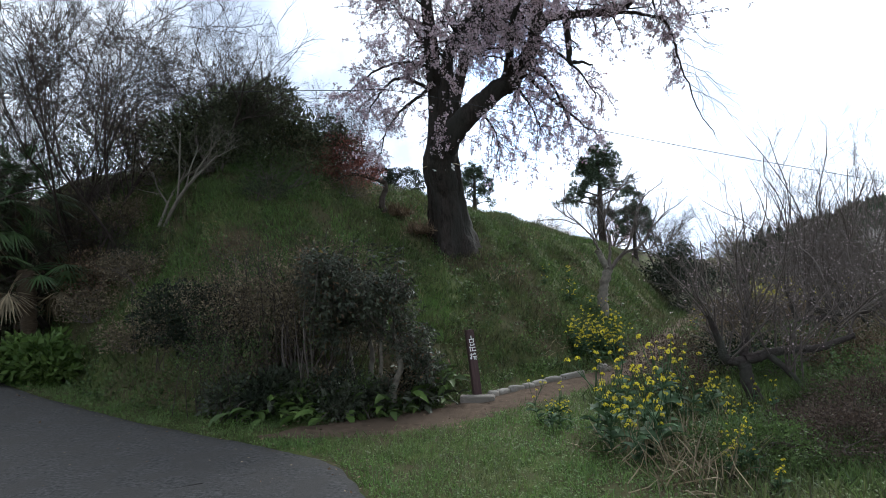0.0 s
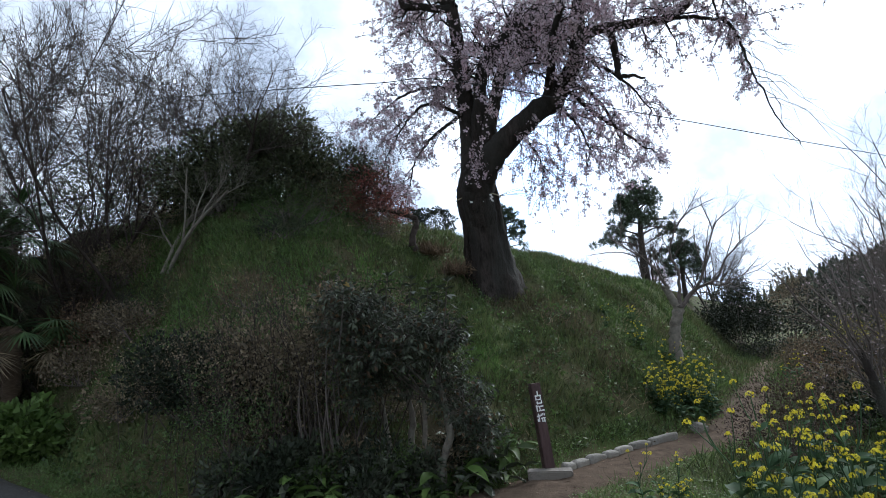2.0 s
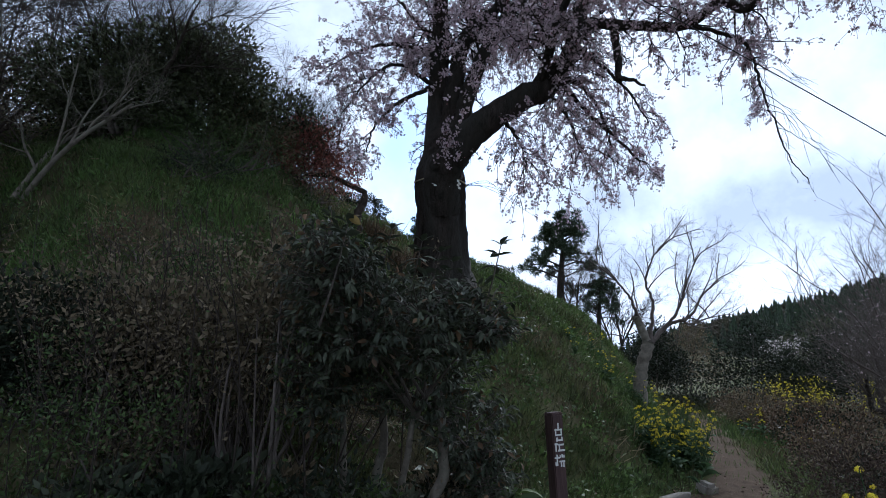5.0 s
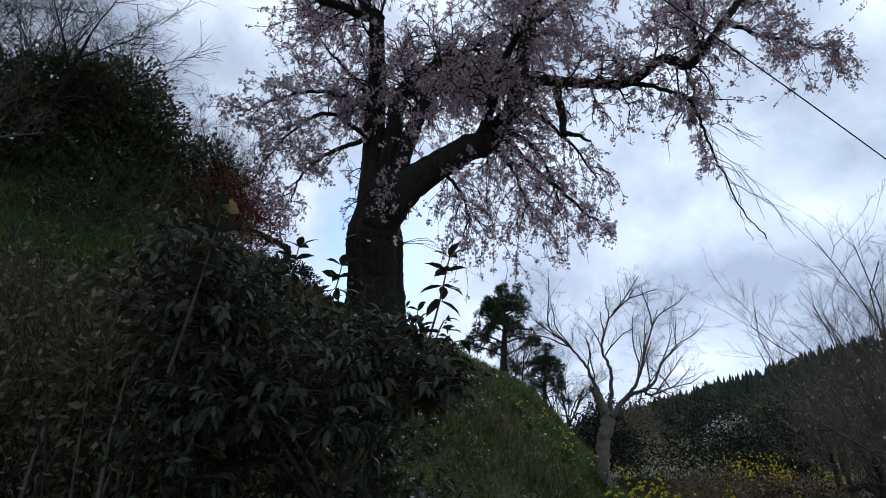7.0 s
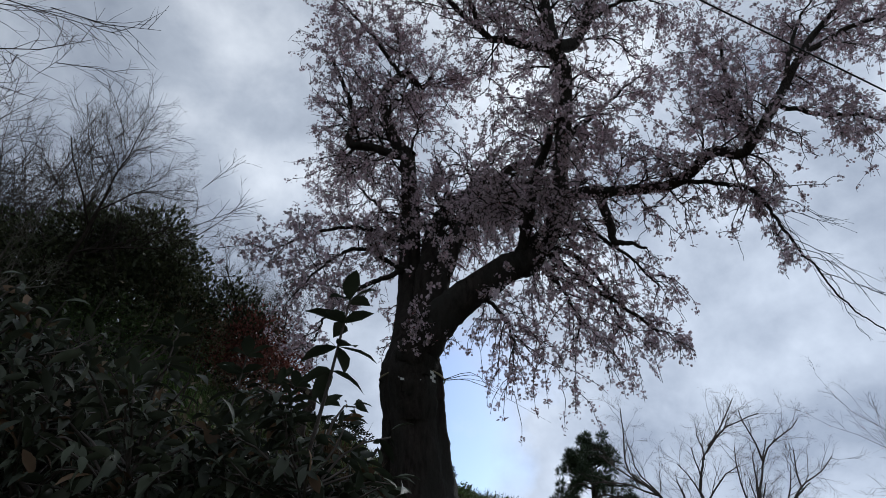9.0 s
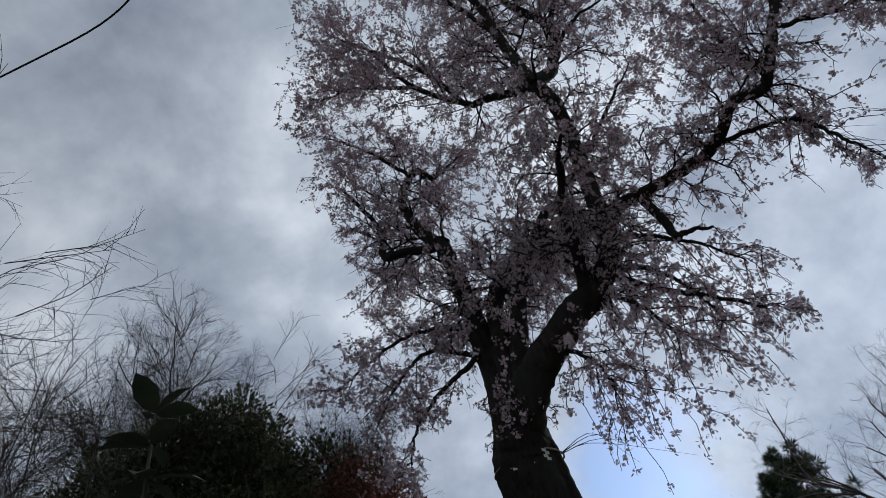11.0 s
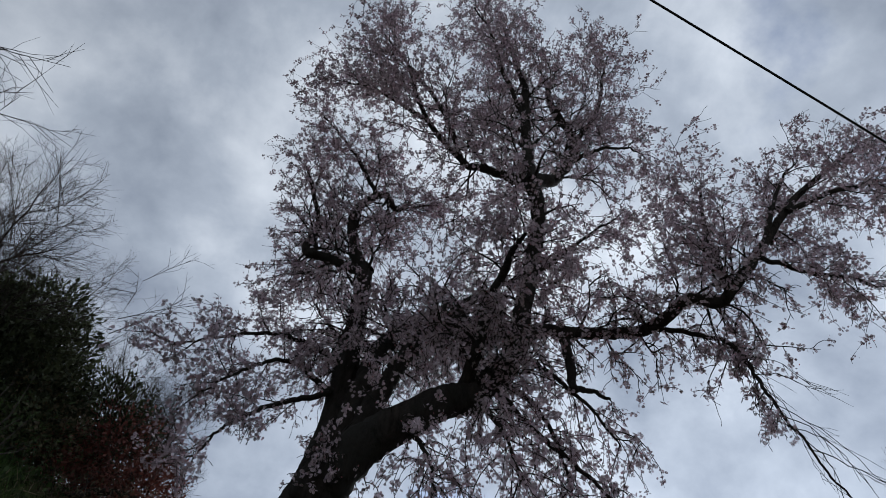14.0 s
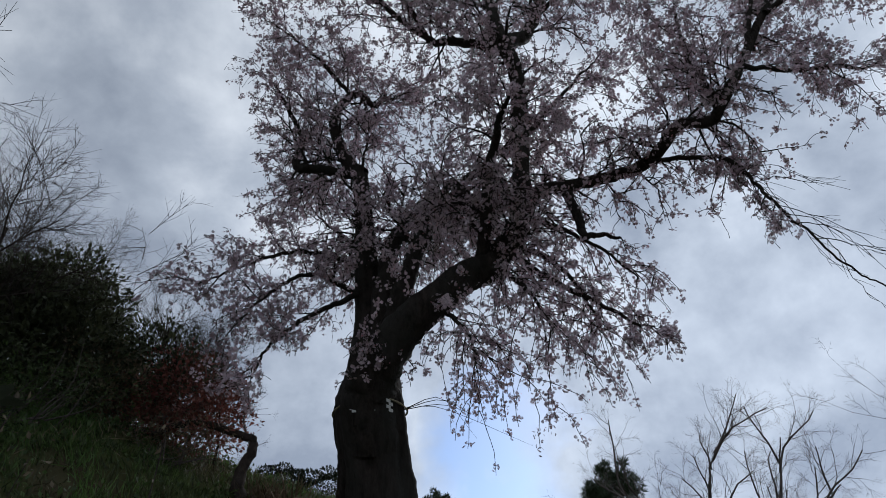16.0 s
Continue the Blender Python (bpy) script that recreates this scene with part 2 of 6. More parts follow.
def frames_along(d, roll):
    """Turns that carry local y to the ways d, with a roll about them."""
    d = d / np.maximum(np.linalg.norm(d, axis=1, keepdims=True), 1e-9)
    ref = np.where(np.abs(d[:, 2:3]) > 0.95, [[1.0, 0, 0]], [[0, 0, 1.0]])
    x = np.cross(d, ref)
    x /= np.linalg.norm(x, axis=1, keepdims=True)
    z = np.cross(x, d)
    c, s = np.cos(roll)[:, None], np.sin(roll)[:, None]
    return np.stack([x * c + z * s, d, z * c - x * s], -1)


def scatter(template, at, way, roll, size):
    """Copies of a small template (verts, faces) at the places, its y axis along the ways."""
    tv, tf = template
    m = frames_along(np.asarray(way, float), np.asarray(roll, float))
    size = np.asarray(size, float)
    size = size[:, None] * np.ones(3) if size.ndim == 1 else size
    v = np.einsum("nij,nkj->nki", m, tv[None] * size[:, None, :]) + np.asarray(at)[:, None]
    f = tf[None] + (np.arange(len(at)) * len(tv))[:, None, None]
    return v.reshape(-1, 3), f.reshape(-1, tf.shape[1])


class Pile:
    """Gathers vertices and faces for one mesh."""

    def __init__(self):
        self.v, self.f, self.s, self.n = [], [], [], 0

    def add(self, v, f, slot=0):
        if len(v):
            self.v.append(v)
            self.f.append(np.asarray(f) + self.n)
            self.s.append(slot)
            self.n += len(v)
        return self

    def make(self, name, mats, parent=None, smooth=False, label=""):
        return mesh_object(name, np.concatenate(self.v), self.f, mats, parent, smooth, label, self.s)


def spline(points, n):
    """A smooth line through the points (columns: x, y, z and, if given, radius)."""
    p = np.asarray(points, float)
    if len(p) < 3:
        u = np.linspace(0, 1, n)[:, None]
        return p[0] * (1 - u) + p[-1] * u
    q = np.vstack([2 * p[0] - p[1], p, 2 * p[-1] - p[-2]])
    t = np.linspace(0, len(p) - 1, n)
    i = np.minimum(t.astype(int), len(p) - 2)
    u = (t - i)[:, None]
    a, b, c, d = q[i], q[i + 1], q[i + 2], q[i + 3]
    return 0.5 * (2 * b + (c - a) * u + (2 * a - 5 * b + 4 * c - d) * u**2 + (3 * b - a - 3 * c + d) * u**3)


def tube(line, radii, sides=6, rough=0.0):
    """A tapered tube along a line."""
    line, radii = np.asarray(line, float), np.asarray(radii, float)
    tan = np.gradient(line, axis=0)
    tan /= np.maximum(np.linalg.norm(tan, axis=1, keepdims=True), 1e-9)
    ref = np.array([1.0, 0, 0]) if abs(tan[0, 0]) < 0.8 else np.array([0, 1.0, 0])
    x = np.cross(tan, ref)
    x /= np.maximum(np.linalg.norm(x, axis=1, keepdims=True), 1e-9)
    y = np.cross(tan, x)
    ang = np.arange(sides) * 2 * np.pi / sides
    ring = x[:, None] * np.cos(ang)[None, :, None] + y[:, None] * np.sin(ang)[None, :, None]
    r = radii[:, None] * np.ones(sides)
    if rough:
        r = r * (1 + rough * (rng.random(r.shape) - 0.5))
    v = (line[:, None] + ring * r[..., None]).reshape(-1, 3)
    k = len(line)
    a = (np.arange(k - 1)[:, None] * sides + np.arange(sides)).ravel()
    b = (np.arange(k - 1)[:, None] * sides + (np.arange(sides) + 1) % sides).ravel()
    return v, np.stack([a, b, b + sides, a + sides], -1)


def unit(v):
    return v / max(np.linalg.norm(v), 1e-9)


# leaf and flower templates: y runs from the stalk to the tip, z is the upper side
LEAF = (np.array([[0, 0, 0], [-0.24, 0.42, 0.07], [0, 0.45, -0.02], [0.24, 0.42, 0.07], [0, 1.0, -0.06]]), np.array([[0, 2, 1], [0, 3, 2], [1, 2, 4], [2, 3, 4]]))
LEAF_FINE = (
    np.array([[0, 0, 0], [-0.16, 0.2, 0.05], [0, 0.2, 0.0], [0.16, 0.2, 0.05], [-0.25, 0.48, 0.07], [0, 0.5, 0.01], [0.25, 0.48, 0.07], [-0.17, 0.78, 0.02], [0, 0.78, -0.03], [0.17, 0.78, 0.02], [0, 1.05, -0.12]]),
    np.array([[0, 2, 1], [0, 3, 2], [1, 2, 5], [1, 5, 4], [2, 3, 6], [2, 6, 5], [4, 5, 8], [4, 8, 7], [5, 6, 9], [5, 9, 8], [7, 8, 10], [8, 9, 10]]),
)
LEAF_THIN = (np.array([[0, 0, 0], [-0.09, 0.4, 0.03], [0.09, 0.4, 0.03], [0, 1.0, -0.1]]), np.array([[0, 2, 1], [1, 2, 3]]))
LEAF_SMALL = (np.array([[0, 0, 0], [-0.27, 0.5, 0.05], [0.27, 0.5, 0.05], [0, 1.0, 0]]), np.array([[0, 2, 1], [1, 2, 3]]))
BLADE = (np.array([[-0.035, 0, 0], [0.035, 0, 0], [-0.025, 0.55, 0.05], [0.025, 0.55, 0.05], [0, 1.0, 0.28]]), np.array([[0, 1, 3], [0, 3, 2], [2, 3, 4]]))


def flower_template(petals=5, cup=0.25, width=0.34):
    v, f = [[0, 0, 0]], []
    for k in range(petals):
        a = 2 * math.pi * k / petals
        for da, r, h in ((-width, 0.62, cup * 0.6), (0, 1.0, cup), (width, 0.62, cup * 0.6)):
            v.append([r * math.cos(a + da * 1.1), h, r * math.sin(a + da * 1.1)])
        b = 1 + 3 * k
        f += [[0, b, b + 1], [0, b + 1, b + 2]]
    return np.array(v) * 0.5, np.array(f)


FLOWER = flower_template()
STAR = [(0.5 * math.cos(1.2566 * k + d), 0.12, 0.5 * math.sin(1.2566 * k + d)) for k in range(5) for d in (-0.52, 0.52)]
FLOWER_STAR = (np.array([(0, 0, 0), *STAR]), np.array([(0, 2 * k + 1, 2 * k + 2) for k in range(5)]))
FLOWER_FOUR = flower_template(4, 0.2, 0.45)


# ---- the lie of the land ----
FOOT_X = (-30, -9, -6.7, -4.5, -2.8, -1.3, 0, 0.6, 2.5, 3.4, 4.3, 6.5, 8.6, 13, 29)
FOOT_Y = (32, 13.3, 11.2, 9.2, 8.3, 8.2, 8.75, 9.1, 10.0, 11.0, 12.7, 16.2, 20.2, 28.5, 58)


def waves(x, y, seed, size, octaves=4):
    """A soft bumpy pattern about -1 to 1."""
    r = np.random.default_rng(seed)
    out, amp = 0.0, 1.0
    for o in range(octaves):
        for k in range(3):
            th, ph = r.random(2) * 2 * np.pi
            out = out + amp * np.sin((x * np.cos(th) + y * np.sin(th)) * 2 * np.pi / size * (1 + 0.3 * k) + ph)
        amp, size = amp * 0.55, size * 0.5
    return out / 4.0


def inland(x, y):
    """The distance into the hill from its foot."""
    x, y = np.asarray(x, float), np.asarray(y, float)
    f = sum(np.interp(x + d, FOOT_X, FOOT_Y) for d in (-0.6, -0.3, 0, 0.3, 0.6)) / 5
    g = (np.interp(x + 0.7, FOOT_X, FOOT_Y) - np.interp(x - 0.7, FOOT_X, FOOT_Y)) / 1.4
    return (y - f) / np.sqrt(1 + g * g)


def base_height(x, y):
    rise = np.interp(y, (7, 9, 10, 13, 19.5, 25, 60, 200), (0, 0.08, 0.16, 0.42, 0.65, 0.8, 2, 3))
    left = 0.075 * np.clip(-x - 0.6, 0, 8)
    return rise * np.clip((x + 1) / 2, 0, 1) + left - 0.03 * np.clip(x - 6, 0, 12)


def height(x, y):
    x, y = np.asarray(x, float), np.asarray(y, float)
    s = inland(x, y)
    steep = np.interp(x, (-10, -8, -6, -4, -2.5, -1.4, 0.8, 2.2, 3.2, 4, 6), (4.0, 3.4, 2.7, 2.1, 1.5, 1.15, 0.95, 1.1, 1.5, 2.0, 2.0))
    top = np.interp(x, (-10, -8, -5.5, -3.5, -1.5, 0, 1, 2, 3, 5), (1.15, 1.05, 1.14, 0.97, 0.92, 0.97, 0.87, 0.69, 0.67, 0.27))
    h = np.interp(s * steep, (-1, 0, 0.5, 1.5, 4.2, 6, 8, 12, 20, 60), (0, 0.02, 0.25, 0.9, 2.55, 3.9, 4.7, 5.3, 6.0, 6.4))
    h = np.where(h > 2.55, 2.55 + (h - 2.55) * top, h)
    rough = 0.07 * waves(x, y, 3, 2.4) * np.clip(s, 0.1, 1) + 0.012 * waves(x, y, 5, 0.9)
    return base_height(x, y) * np.clip(1 - s / 5, 0, 1) + h + rough


def spot(x, y, lift=0.0):
    return (x, y, float(height(x, y)) + lift)


ROAD_EDGE = spline([(0.7, -14), (0.35, -6), (0.1, 0), (-0.12, 3), (-0.3, 4.4), (-0.47, 5.14), (-0.83, 6.03), (-1.27, 6.5), (-2.15, 7.0), (-4.3, 8.3), (-7.2, 10.6), (-10, 13.2), (-15, 18.5)], 150)
TRAIL = spline([(-2.0, 7.25, 0.02), (-1.5, 7.5, 0.3), (-0.9, 7.75, 0.45), (0.05, 8.05, 0.6), (0.95, 8.5, 0.5), (1.8, 9.15, 0.5), (2.6, 9.55, 0.42), (3.6, 10.3, 0.42), (5.2, 12.8, 0.28), (7.2, 16.2, 0.25), (9, 19.5, 0.22), (12, 25, 0.3)], 140)


def on_trail(x, y):
    d = np.full(np.shape(x), 9.0)
    for cx, cy, w in TRAIL[::3]:
        d = np.minimum(d, np.hypot(x - cx, y - cy) - w)
    return d


def on_road(x, y):
    """Metres beyond the road's edge; negative on the road."""
    best, sign = np.full(np.shape(x), 1e9), np.zeros(np.shape(x))
    for (ax, ay), (bx, by) in zip(ROAD_EDGE[:-1:2], ROAD_EDGE[1::2]):
        d = np.hypot(x - ax, y - ay)
        side = (bx - ax) * (y - ay) - (by - ay) * (x - ax)
        near = d < best
        best, sign = np.where(near, d, best), np.where(near, -np.sign(side), sign)
    return best * sign


# ---- ground, road, trail ----
def build_ground():
    xs = np.unique(np.r_[-400, -200, -100, -60, -40, -30, -24, -19, np.arange(-15, -9, 0.5), np.arange(-9, 11, 0.12), np.arange(11, 20, 0.5), 22, 25, 30, 36, 45, 60, 90, 150, 250, 400].round(3))
    ys = np.unique(np.r_[-300, -100, -40, -20, -10, np.arange(-6, 3, 0.5), np.arange(3, 21, 0.12), np.arange(20, 32, 0.5), 34, 38, 43, 50, 60, 75, 95, 130, 200, 320, 500].round(3))
    gx, gy = np.meshgrid(xs, ys)
    v = np.stack([gx, gy, height(gx, gy)], -1).reshape(-1, 3)
    w, h = len(xs), len(ys)
    a = (np.arange(h - 1)[:, None] * w + np.arange(w - 1)).ravel()
    tagged(mesh_object("ground", v, [np.stack([a, a + 1, a + 1 + w, a + w], -1)], "turf", smooth=True), "grassy hillside with bare brown earth patches", "ground", kind="structure")


def build_road():
    e = ROAD_EDGE
    t = np.gradient(e, axis=0)
    nrm = np.stack([-t[:, 1], t[:, 0]], -1) / np.linalg.norm(t, axis=1, keepdims=True)
    edge = e + nrm * (0.05 * waves(e[:, 0], e[:, 1], 11, 1.4))[:, None]
    off = np.r_[0, 0.03, 0.2, 0.5, 1, 1.5, 2.2, 3, 4.2]
    p = edge[:, None] + nrm[:, None] * off[None, :, None]
    lift = np.r_[-0.03, 0.02, 0.03, 0.035, 0.04, 0.045, 0.05, 0.05, -0.05]
    z = base_height(p[..., 0], p[..., 1]) + lift + 0.008 * waves(p[..., 0], p[..., 1], 14, 2.5)
    v = np.concatenate([p, z[..., None]], -1).reshape(-1, 3)
    w = len(off)
    a = (np.arange(len(e) - 1)[:, None] * w + np.arange(w - 1)).ravel()
    tagged(mesh_object("road", v, [np.stack([a, a + 1, a + 1 + w, a + w], -1)], "asphalt", smooth=True), "worn dark grey asphalt lane with crumbling edge", "road", kind="structure")


def build_trail():
    c = TRAIL
    t = np.gradient(c[:, :2], axis=0)
    nrm = np.stack([-t[:, 1], t[:, 0]], -1) / np.linalg.norm(t, axis=1, keepdims=True)
    u = np.linspace(-1, 1, 15)
    wob = 1 + 0.28 * waves(c[:, 0], c[:, 1], 21, 1.2)
    p = c[:, None, :2] + nrm[:, None] * (u[None, :] * (c[:, 2] * wob)[:, None])[..., None]
    z = height(p[..., 0], p[..., 1]) + 0.03 * (1 - np.abs(u) ** 3)[None] - 0.012 + 0.008 * waves(p[..., 0], p[..., 1], 23, 0.5)
    v = np.concatenate([p, z[..., None]], -1).reshape(-1, 3)
    a = (np.arange(len(c) - 1)[:, None] * 15 + np.arange(14)).ravel()
    tagged(mesh_object("trail", v, [np.stack([a, a + 1, a + 16, a + 15], -1)], "earth", smooth=True), "trodden brown earth footpath with dead leaves", "footpath", kind="structure")


build_ground()
build_road()
build_trail()


# ---- branching ----
def grow(start, way, length, radius, level, spec, seed_rng, out):
    """Grows a branch and its children. spec, a row for each level: (children, child length, wander, lift, spread degrees, segments, first child at)."""
    kids, ratio, wander, lift, spread, segs, first = spec[level]
    r = seed_rng
    pts, d, p = [np.array(start, float)], unit(np.array(way, float)), np.array(start, float)
    for _ in range(segs):
        d = unit(d + wander * r.normal(size=3) + np.array([0, 0, lift / segs]))
        p = p + d * length / segs
        pts.append(p)
    pts = np.array(pts)
    last = level == len(spec) - 1
    out.append((level, pts, np.linspace(radius, radius * (0.25 if last else 0.45), segs + 1)))
    if last:
        return
    for k in range(kids):
        u = first + (1 - first) * (k + r.random() * 0.8) / kids
        at = min(u * segs, segs - 1e-6)
        i = int(at)
        q = pts[i] + (pts[i + 1] - pts[i]) * (at - i)
        axis = unit(pts[i + 1] - pts[i])
        side = unit(np.cross(axis, r.normal(size=3)))
        ang = radians(spread) * (0.7 + 0.6 * r.random())
        nd = axis * math.cos(ang) + side * math.sin(ang)
        grow(q, nd, length * ratio * (1.15 - 0.5 * u) * (0.7 + 0.6 * r.random()), radius * (1 - 0.55 * u) * 0.62, level + 1, spec, r, out)


def cross(a, b):
    return np.stack([a[..., 1] * b[..., 2] - a[..., 2] * b[..., 1], a[..., 2] * b[..., 0] - a[..., 0] * b[..., 2], a[..., 0] * b[..., 1] - a[..., 1] * b[..., 0]], -1)


def tubes(lines, radii, sides):
    """Many tapered tubes of equal length at once: lines (n, k, 3), radii (n, k)."""
    n, k = radii.shape
    tan = np.gradient(lines, axis=1)
    tan /= np.maximum(np.linalg.norm(tan, axis=2, keepdims=True), 1e-9)
    ref = np.where(np.abs(tan[:, :1, :1]) < 0.8, [[[1.0, 0, 0]]], [[[0, 1.0, 0]]]) * np.ones_like(tan)
    x = cross(tan, ref)
    x /= np.maximum(np.linalg.norm(x, axis=2, keepdims=True), 1e-9)
    y = cross(tan, x)
    ang = np.arange(sides) * 2 * np.pi / sides
    ring = x[:, :, None] * np.cos(ang)[:, None] + y[:, :, None] * np.sin(ang)[:, None]
    v = (lines[:, :, None] + ring * radii[:, :, None, None]).reshape(-1, 3)
    a = (np.arange(k - 1)[:, None] * sides + np.arange(sides)).ravel()
    b = (np.arange(k - 1)[:, None] * sides + (np.arange(sides) + 1) % sides).ravel()
    f = np.stack([a, b, b + sides, a + sides], -1)
    return v, (f[None] + (np.arange(n) * k * sides)[:, None, None]).reshape(-1, 4)


def wood(out, sides=(8, 6, 4, 3, 3, 3), keep=None, pile=None):
    pile = pile or Pile()
    groups = {}
    for level, pts, rad in out:
        if keep is None or level in keep:
            groups.setdefault((level, len(pts)), []).append((pts, rad))
    for (level, k), rows in groups.items():
        v, f = tubes(np.array([p for p, q in rows]), np.array([q for p, q in rows]), sides[min(level, len(sides) - 1)])
        pile.add(v, f)
    return pile


def spray_template(seed, side=7, sub=1):
    """A fine branching twig of length 1 along y."""
    r = np.random.default_rng(seed)
    lines, radii = [], []

    def twig(p, d, ln, rad, depth):
        pts = [p]
        for k in range(2):
            d = unit(d + r.normal(size=3) * 0.17)
            pts.append(pts[-1] + d * ln / 2)
        pts = np.array(pts)
        lines.append(pts)
        radii.append(np.linspace(rad, rad * 0.4, 3))
        if depth < 2:
            for k in range(side if depth == 0 else sub):
                u = 0.15 + 0.8 * (k + r.random() * 0.7) / (side if depth == 0 else sub)
                i = min(int(u * 2), 1)
                q = pts[i] + (pts[i + 1] - pts[i]) * (u * 2 - i)
                ax = unit(pts[i + 1] - pts[i])
                sd = unit(np.cross(ax, r.normal(size=3)))
                twig(q, ax * 0.8 + sd * 0.6, ln * (0.75 - 0.4 * u) * r.uniform(0.7, 1.1), rad * 0.6, depth + 1)

    twig(np.zeros(3), np.array([0, 1.0, 0]), 1.0, 0.0068, 0)
    v, f = tubes(np.array(lines), np.array(radii), 3)
    return v, f


SPRAYS = [spray_template(900 + k) for k in range(4)]


def sprays(out, levels, each, size, r, up=0.2, first=0.2):
    """Fine twigs along the branches of these levels."""
    at, way, ln = [], [], []
    for level, pts, rad in out:
        if level in levels:
            n = len(pts) - 1
            for u in np.linspace(first, 1, each):
                i = min(int(u * n), n - 1)
                ax = pts[i + 1] - pts[i]
                ax = ax / max(np.linalg.norm(ax), 1e-9)
                at.append(pts[i] + (pts[i + 1] - pts[i]) * min(u * n - i, 1))
                way.append(ax * (0.6 if u < 0.99 else 3.0) + r.normal(size=3) * 0.55 + [0, 0, up])
                ln.append(size * r.uniform(0.6, 1.2) * (1.1 - 0.4 * u))
    at, way, ln = np.array(at), np.array(way), np.array(ln)
    pile = Pile()
    for k in range(4):
        v, f = scatter(SPRAYS[k], at[k::4], way[k::4], r.random(len(at[k::4])) * 6.28, ln[k::4])
        pile.add(v, f)
    return pile, at


def leafy(at, way, size, template, jitter=1.0, r=None):
    """Leaves at places, pointing roughly along ways."""
    r = r or rng
    n = len(at)
    return scatter(template, at, np.asarray(way) + jitter * r.normal(size=(n, 3)) * 0.6, r.random(n) * 6.28, np.asarray(size) * (0.65 + 0.7 * r.random(n)))


def bare_tree(name, x, y, tall, label, seed, bark="dark_twig", lean=(0, 0, 1), radius=None, stems=1, kids=(6, 6), each=5, spread=40):
    """A leafless tree: a trunk mesh and a crown of fine twigs."""
    r = np.random.default_rng(seed)
    t = thing(name, spot(x, y, -0.05), label, "tree")
    spec = [(kids[0], 0.62, 0.08, 0.25, spread, 6, 0.25), (kids[1], 0.6, 0.12, 0.2, spread, 5, 0.15), (0, 0, 0.16, 0.15, 0, 4, 0)]
    out = []
    for k in range(stems):
        w = np.array(lean, float) + (r.normal(size=3) * [0.42, 0.42, 0.1] if stems > 1 else 0)
        grow((0.12 * k * (-1) ** k, 0, 0), w, tall * (0.6 if stems == 1 else r.uniform(0.5, 0.62)), radius or tall * 0.014, 0, spec, r, out)
    wood(out, keep=(0, 1)).make("trunk", bark, t, True)
    pile, at = sprays(out, (1, 2), each, tall * 0.13, r)
    wood(out, keep=(2,), pile=pile).make("crown", bark, t)
    return t, out


def lobed_bush(name, x, y, label, lobes, leaf, leaf_size, count, seed, template=LEAF, category="shrub", stem="twig", stems=6, jitter=1.0, base=None, fill=0.5, stem_size=0.006):
    """An evergreen or leafy shrub: stems, and a crown of many single leaves in uneven lobes. lobes: (dx, dy, z, rx, ry, rz)."""
    r = np.random.default_rng(seed)
    t = thing(name, spot(x, y, -0.03) if base is None else base, label, category)
    lobes = np.array(lobes, float)
    vol = (lobes[:, 3] * lobes[:, 4] * lobes[:, 5]) ** 0.7
    pick = r.choice(len(lobes), count, p=vol / vol.sum())
    d = r.normal(size=(count, 3))
    d /= np.linalg.norm(d, axis=1, keepdims=True)
    rad = 1 - fill * r.random(count) ** 1.6
    bump = 1 + 0.22 * np.sin(d[:, 0] * 5 + pick) * np.sin(d[:, 1] * 6 + pick * 2) + 0.12 * np.sin(d[:, 2] * 11 + pick)
    at = lobes[pick, :3] + d * lobes[pick, 3:] * (rad * bump)[:, None]
    keep = at[:, 2] > 0.03
    v, f = leafy(at[keep], d[keep] + [0, 0, 0.2], np.full(keep.sum(), leaf_size), template, jitter, r)
    pile = Pile()
    for k in range(stems):
        c = lobes[k % len(lobes)]
        foot = np.array([c[0] * 0.25 + r.normal() * 0.12, c[1] * 0.25 + r.normal() * 0.12, 0])
        tip = c[:3] + r.normal(size=3) * c[3:] * 0.4
        line = spline([foot, (foot + tip) / 2 + r.normal(size=3) * 0.1 * np.linalg.norm(tip), tip], 6)
        size = stem_size * (1 + np.linalg.norm(tip)) * (3 if category == "tree" else 1)
        v2, f2 = tube(line, np.linspace(size, size * 0.3, 6), 5)
        pile.add(v2, f2)
    tagged(pile.make("branching", stem, t, True), kind="stuff" if stems > 12 else "")
    mesh_object("foliage", v, [f], leaf, t)
    return t


